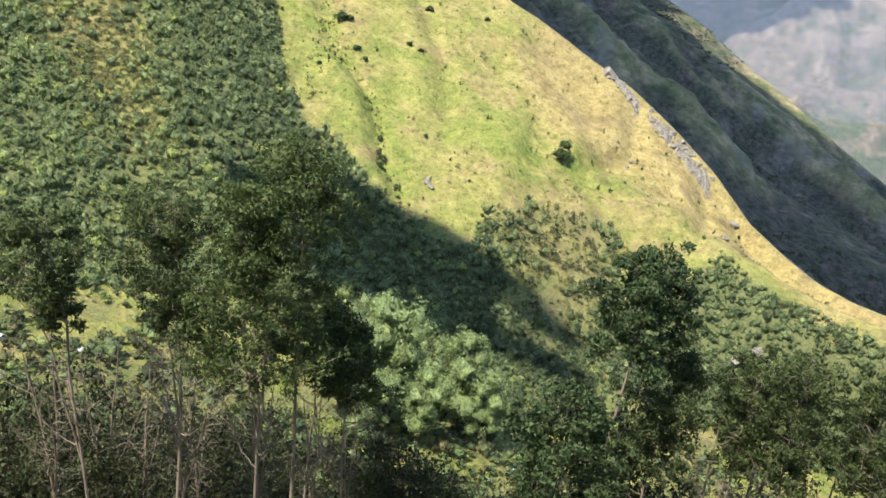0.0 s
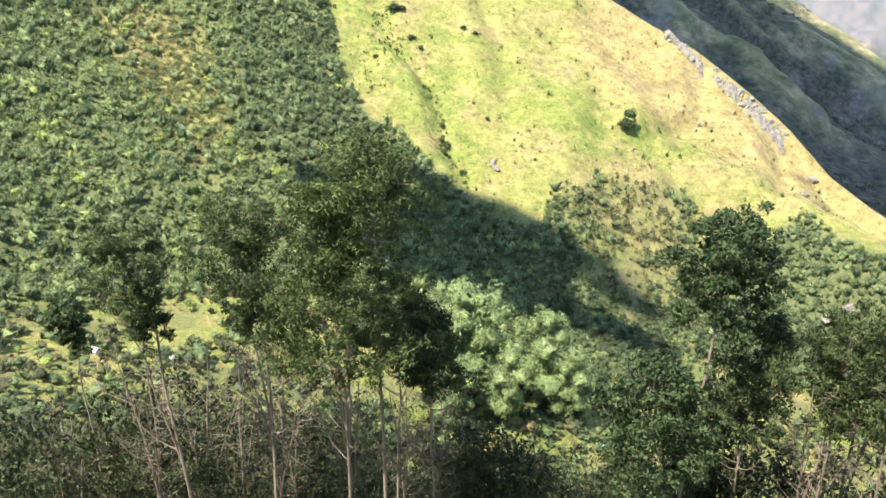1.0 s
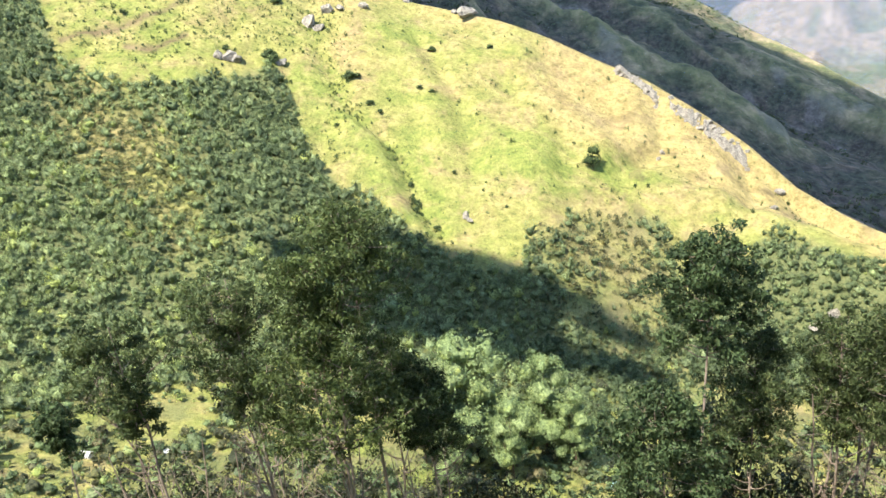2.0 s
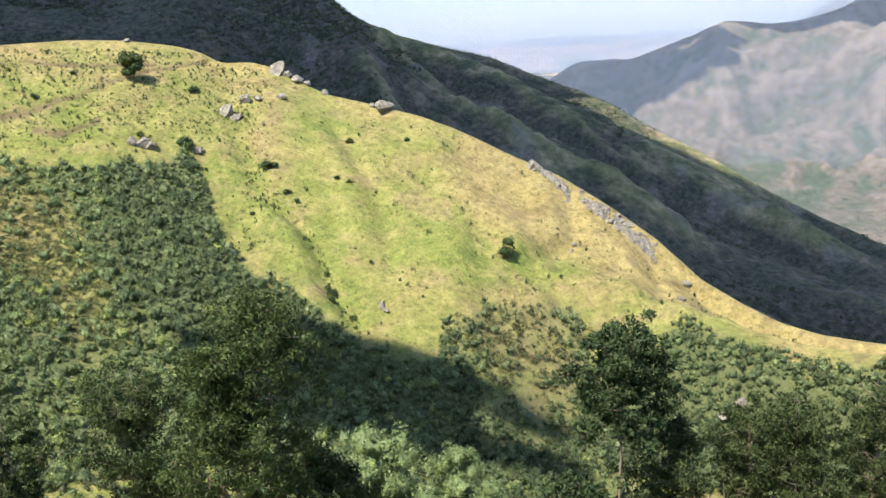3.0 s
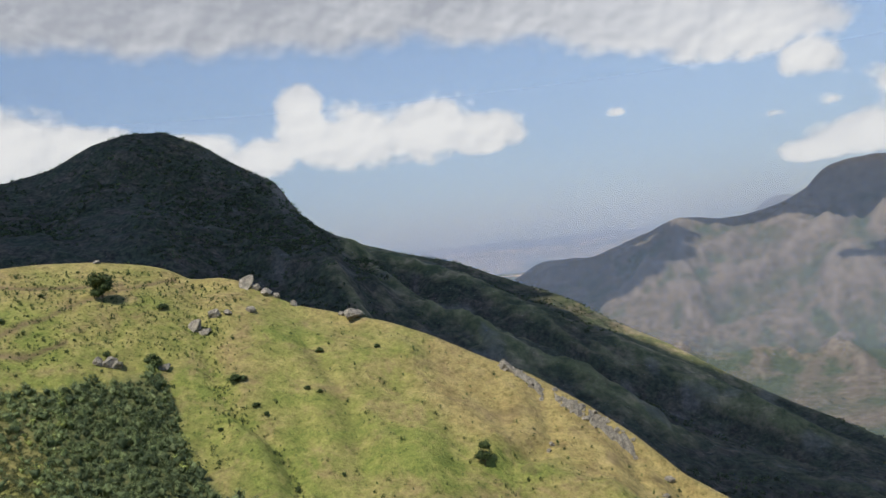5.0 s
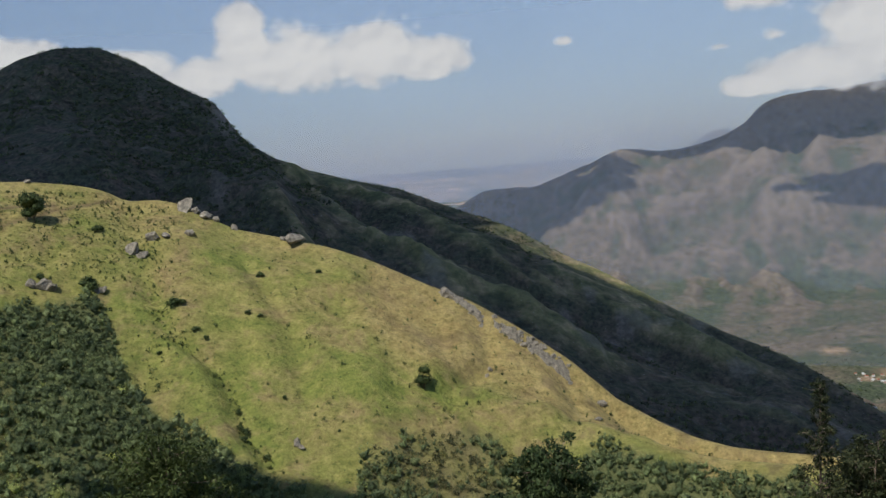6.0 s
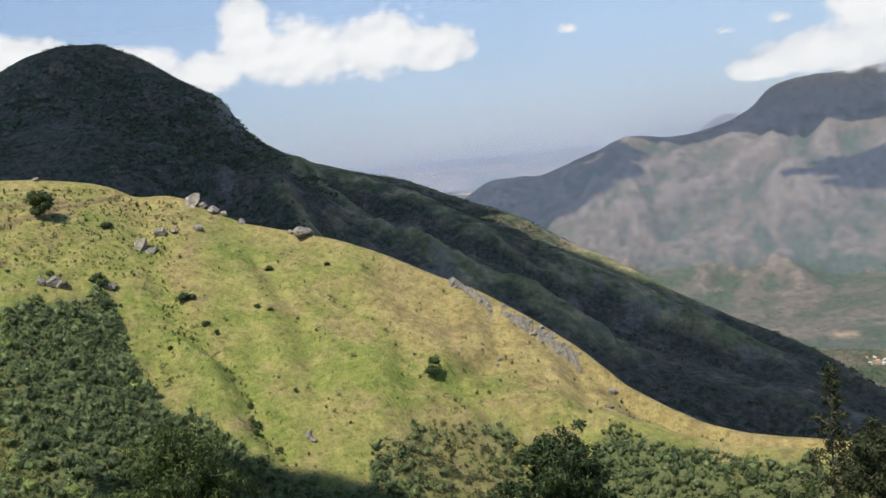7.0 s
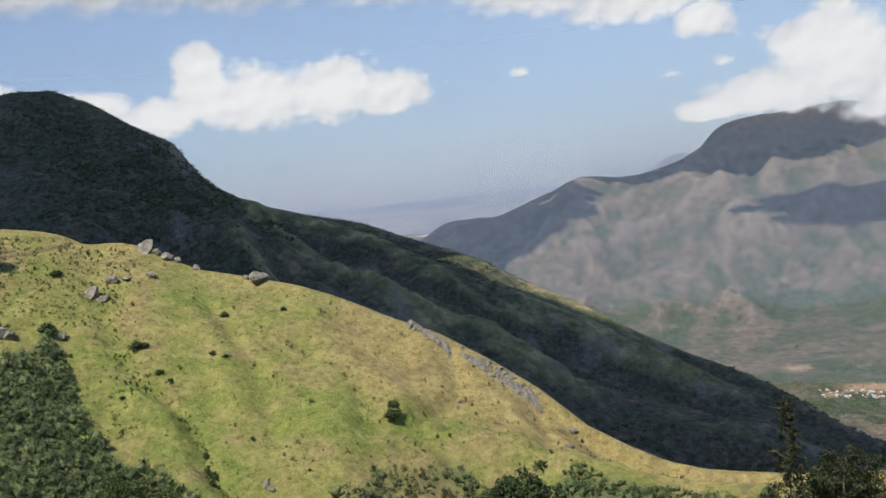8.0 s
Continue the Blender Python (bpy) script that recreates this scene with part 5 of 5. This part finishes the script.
def brush():
    """Dry grey-green brush on the rounded patch beside the grass, and low scrub in the clearing."""
    rng = np.random.default_rng(33)
    n = 11000
    az = rng.uniform(-34, 24, n)
    r = rng.uniform(250, 395, n)
    keep = (rng.random(n) < 0.75 * clearing(az, r)) & (r < wood_edge(az) + 2) & ((az + 0.2) ** 2 / 1.6 + ((r - 272) / 9) ** 2 > 1) & (az > -15)
    az, r = az[keep], r[keep]
    size = 0.5 + 1.2 * rng.random(len(az)) ** 1.5
    shapes = [crown_shape(170 + k, 40, 0.24) for k in range(5)]
    more = rng.uniform(0, 1, (2, 5200))
    az2, r2 = -38 + 12 * more[0], 285 + 100 * more[1]
    use = (rng.random(5200) < clearing(az2, r2)) & (r2 < wood_edge(az2) + 4)
    low = rng.uniform(0.4, 1.15, use.sum())
    v, f, t, nv = scatter(shapes, xyz(az2[use], r2[use], 0.4 * low), low, rng, (0.8, 1.4), 0.1)
    tagged(new("clearing_scrub", mesh_np("clearing_scrub", v, f, [M_SCRUB], {"tint": t}, flat=False, normals=nv)), "low olive-brown scrub in the forest clearing", "scrub", kind="stuff")
    v, f, t, nv = scatter(shapes, xyz(az, r, 0.5 * size), size, rng, (1.1, 2.0), 0.18)
    tagged(new("brush", mesh_np("brush", v, f, [M_SHRUB], {"tint": t}, flat=False, normals=nv)), "dry grey-green brush and low scrub on the slope", "brush", kind="stuff")


brush()


# ---- valley floor ----
for k, (az, r, w, el) in enumerate([(-11.9, 188, 19, -25.2), (-15.4, 178, 10, -27.4), (-8.6, 176, 9, -29.6), (-5.8, 192, 14, -26.5), (-3.6, 188, 9, -29.2), (-13.2, 170, 9, -30.0)]):
    h = top_height(az, r, el)
    heads = np.random.default_rng(760 + k)
    put(round_tree("valley_tree", "broad pale green leafy tree in sunlight on the valley floor", "tree", "pale green valley trees", M_BRIGHT, 760 + k, w * 1.1, h, 0.8, 4600, 0.030,
                   [(0, 0, 0.80, 0.48)] + [(0.32 * math.cos(q * 2.4) * heads.uniform(0.6, 1), 0.32 * math.sin(q * 2.4) * heads.uniform(0.6, 1), 0.22 + 0.48 * q / 8, 0.62 - 0.02 * q) for q in range(9)], base_tint=0.72), az, r, 50 * k)


dead = tree_kind("dead_tree", "pale leafless dead trunk standing in dry brush", "tree", "", M_SHRUB, M_BARK, seed=790, height=8.5, bare=0.55, spread=1.0, form="open", limbs=7, twigs=2, per=4, puff=0.5, thick=0.02)
dead.matrix_basis = planted(-1.25, 284)


def valley_bushes():
    rng = np.random.default_rng(35)
    n = 4200
    az = rng.uniform(-56, 26, n)
    r = rng.uniform(118, 246, n)
    x, y = r * np.sin(np.radians(az)), r * np.cos(np.radians(az))
    f0 = fbm(x / 30, y / 30, 61, 3)
    open_meadow = (az < -37) & (r > 190)
    keep = (f0 > np.where(open_meadow, -0.4, -0.6)) & (r < np.interp(az, AZ, RF))
    az, r = az[keep], r[keep]
    size = rng.uniform(0.45, 1.8, len(az)) * np.where(rng.random(len(az)) < 0.15, 1.6, 1.0)
    shapes = [crown_shape(190 + k, 70, 0.14, 1, (0.78, 0.92), 0.34) for k in range(5)]
    for name, mat, label, pick in (("valley_bushes", M_BRIGHT, "light green bushes and hedges on the valley floor", rng.random(len(az)) < 0.55),
                                   ("valley_scrub", M_SHRUB, "olive and straw-coloured scrub on the valley floor", None)):
        pick = pick if pick is not None else ~last
        last = pick
        v, f, t, nv = scatter(shapes, xyz(az[pick], r[pick], 0.6 * size[pick]), size[pick], rng, (0.9, 1.6), 0.0)
        tagged(new(name, mesh_np(name, v, f, [mat], {"tint": t}, flat=False, normals=nv)), label, "bushes", kind="stuff")


valley_bushes()


def plain_mat(name, c1, c2, scale, rough=0.8, metal=0.0):
    m, nt, bsdf = material(name, rough)
    bsdf.inputs["Metallic"].default_value = metal
    a = noise_tex(nt, coords(nt), scale, 5, 0.65)
    nt.links.new(ramp(nt, a, [(0.35, c1), (0.65, c2)]), bsdf.inputs["Base Color"])
    return m


M_LIME = plain_mat("limewash", (0.46, 0.43, 0.38), (0.66, 0.63, 0.58), 0.7)
M_TIN = plain_mat("painted_tin_roof", (0.18, 0.33, 0.31), (0.30, 0.45, 0.43), 0.8, 0.7)
M_TILE = plain_mat("clay_tile_roof", (0.22, 0.08, 0.05), (0.38, 0.15, 0.09), 1.2)
M_PALE = plain_mat("pale_sheet_roof", (0.45, 0.46, 0.46), (0.62, 0.62, 0.61), 0.8, 0.5)
M_DOOR = plain_mat("dark_door_paint", (0.04, 0.05, 0.05), (0.09, 0.10, 0.10), 2.0)


def boxes(*items):
    bm = bmesh.new()
    for (x, y, z), (a, b, c) in items:
        bmesh.ops.create_cube(bm, size=1, matrix=Matrix.Translation((x, y, z)) @ Matrix.Diagonal((a, b, c, 1)))
    return bm


def bm_part(name, bm, mat, parent, label=""):
    me = bpy.data.meshes.new(name)
    bm.to_mesh(me)
    bm.free()
    me.materials.append(mat)
    return part(name, me, parent, label)


def gable(l, w, h, over, thick):
    """A pitched roof with two thick slabs and eaves that reach over the walls."""
    bm = bmesh.new()
    for s in (-1, 1):
        a = [(-l / 2 - over, 0, h), (l / 2 + over, 0, h), (l / 2 + over, s * (w / 2 + over), -over * 0.5), (-l / 2 - over, s * (w / 2 + over), -over * 0.5)]
        lo = [bm.verts.new(p) for p in a]
        hi = [bm.verts.new((p[0], p[1], p[2] + thick)) for p in a]
        bm.faces.new(lo), bm.faces.new(hi)
        for k in range(4):
            bm.faces.new((lo[k], lo[(k + 1) % 4], hi[(k + 1) % 4], hi[k]))
    bmesh.ops.recalc_face_normals(bm, faces=bm.faces)
    return bm


def house(label, group, roof_mat, l=7.0, w=5.0, h=2.7):
    ob = new("house")
    bm = boxes(((0, 0, h / 2), (l, w, h)), ((0, 0, -0.6), (l + 0.4, w + 0.4, 1.2)))
    for s in (-1, 1):
        tri = [bm.verts.new(p) for p in ((s * l / 2, -w / 2, h), (s * l / 2, w / 2, h), (s * l / 2, 0, h + 1.5))]
        bm.faces.new(tri)
    bm_part("wall", bm, M_LIME, ob)
    roof = bm_part("roof", gable(l, w, 1.5, 0.5, 0.12), roof_mat, ob)
    roof.location = (0, 0, h)
    bm_part("door", boxes(((0.4, -w / 2 - 0.03, 1.0), (0.95, 0.08, 2.0))), M_DOOR, ob)
    for x in (-2.0, 2.3):
        bm_part("window", boxes(((x, -w / 2 - 0.03, 1.55), (1.0, 0.08, 1.0))), M_DOOR, ob)
    return tagged(ob, label, "house", group)


HOUSES = [house("small limewashed cottage with a clay tile roof among trees", "cottages in the valley", M_TILE),
          house("small limewashed cottage with a pale sheet roof", "cottages in the valley", M_PALE),
          house("small cottage with a blue-green tin roof among bushes", "cottages in the valley", M_TIN)]
for k, (kind, az, r, turn, s) in enumerate([(0, -23.4, 226, 20, 0.42), (1, -35.6, 240, -25, 0.5), (2, -0.6, 182, 15, 0.5), (1, 4.0, 274, 10, 0.45), (1, -39.2, 204, -10, 0.4), (1, -33.9, 197, 40, 0.36)]):
    m = planted(az, r, turn, s)
    if k < 3:
        HOUSES[kind].matrix_basis = m
    else:
        copy_at(HOUSES[kind], m)


def village():
    rng = np.random.default_rng(37)
    for k in range(58):
        az, r = (26.3 + 4.4 * rng.random(), rng.uniform(1505, 1560)) if k < 46 else (rng.uniform(26.2, 29.5), rng.uniform(1040, 1120))
        ob = copy_at(HOUSES[int(rng.choice([0, 1, 1, 1]))], planted(az, r, rng.uniform(0, 180), rng.uniform(0.4, 0.85)))
        tagged(ob, "far village house with limewashed walls", group="far village houses")


village()


# ---- far woods ----
def far_woods():
    rng = np.random.default_rng(39)
    n = 24000
    az = rng.uniform(-38, 34, n)
    r = np.sqrt(rng.uniform(640 ** 2, 1520 ** 2, n))
    x, y = r * np.sin(np.radians(az)), r * np.cos(np.radians(az))
    f0 = fbm(x / 160, y / 160, 71, 4)
    want = 0.6 + 1.2 * f0 - smooth(az, -12, -5) * (0.25 + 1.2 * smooth(ribs(x, y), 0.0, 0.4))
    keep = rng.random(n) < want
    az, r = az[keep][:9500], r[keep][:9500]
    az, r = np.concatenate([az, rng.uniform(16, 34, 700)]), np.concatenate([r, rng.uniform(1330, 2050, 700)])
    size = rng.uniform(2.2, 4.4, len(az)) * np.where(r > np.interp(az, [t[0] for t in PEAK], [t[1] for t in PEAK]) - 60, 0.6, 1.0)
    shapes = [crown_shape(210 + k, 13, 0.42) for k in range(4)]
    v, f, t, nv = scatter(shapes, xyz(az, r, 0.3 * size), size, rng, (0.7, 1.2))
    tagged(new("far_woods", mesh_np("far_woods", v, f, [M_DARK], {"tint": t}, flat=False, normals=nv)), "dark woods over the far mountain side", "woods", kind="stuff")


far_woods()
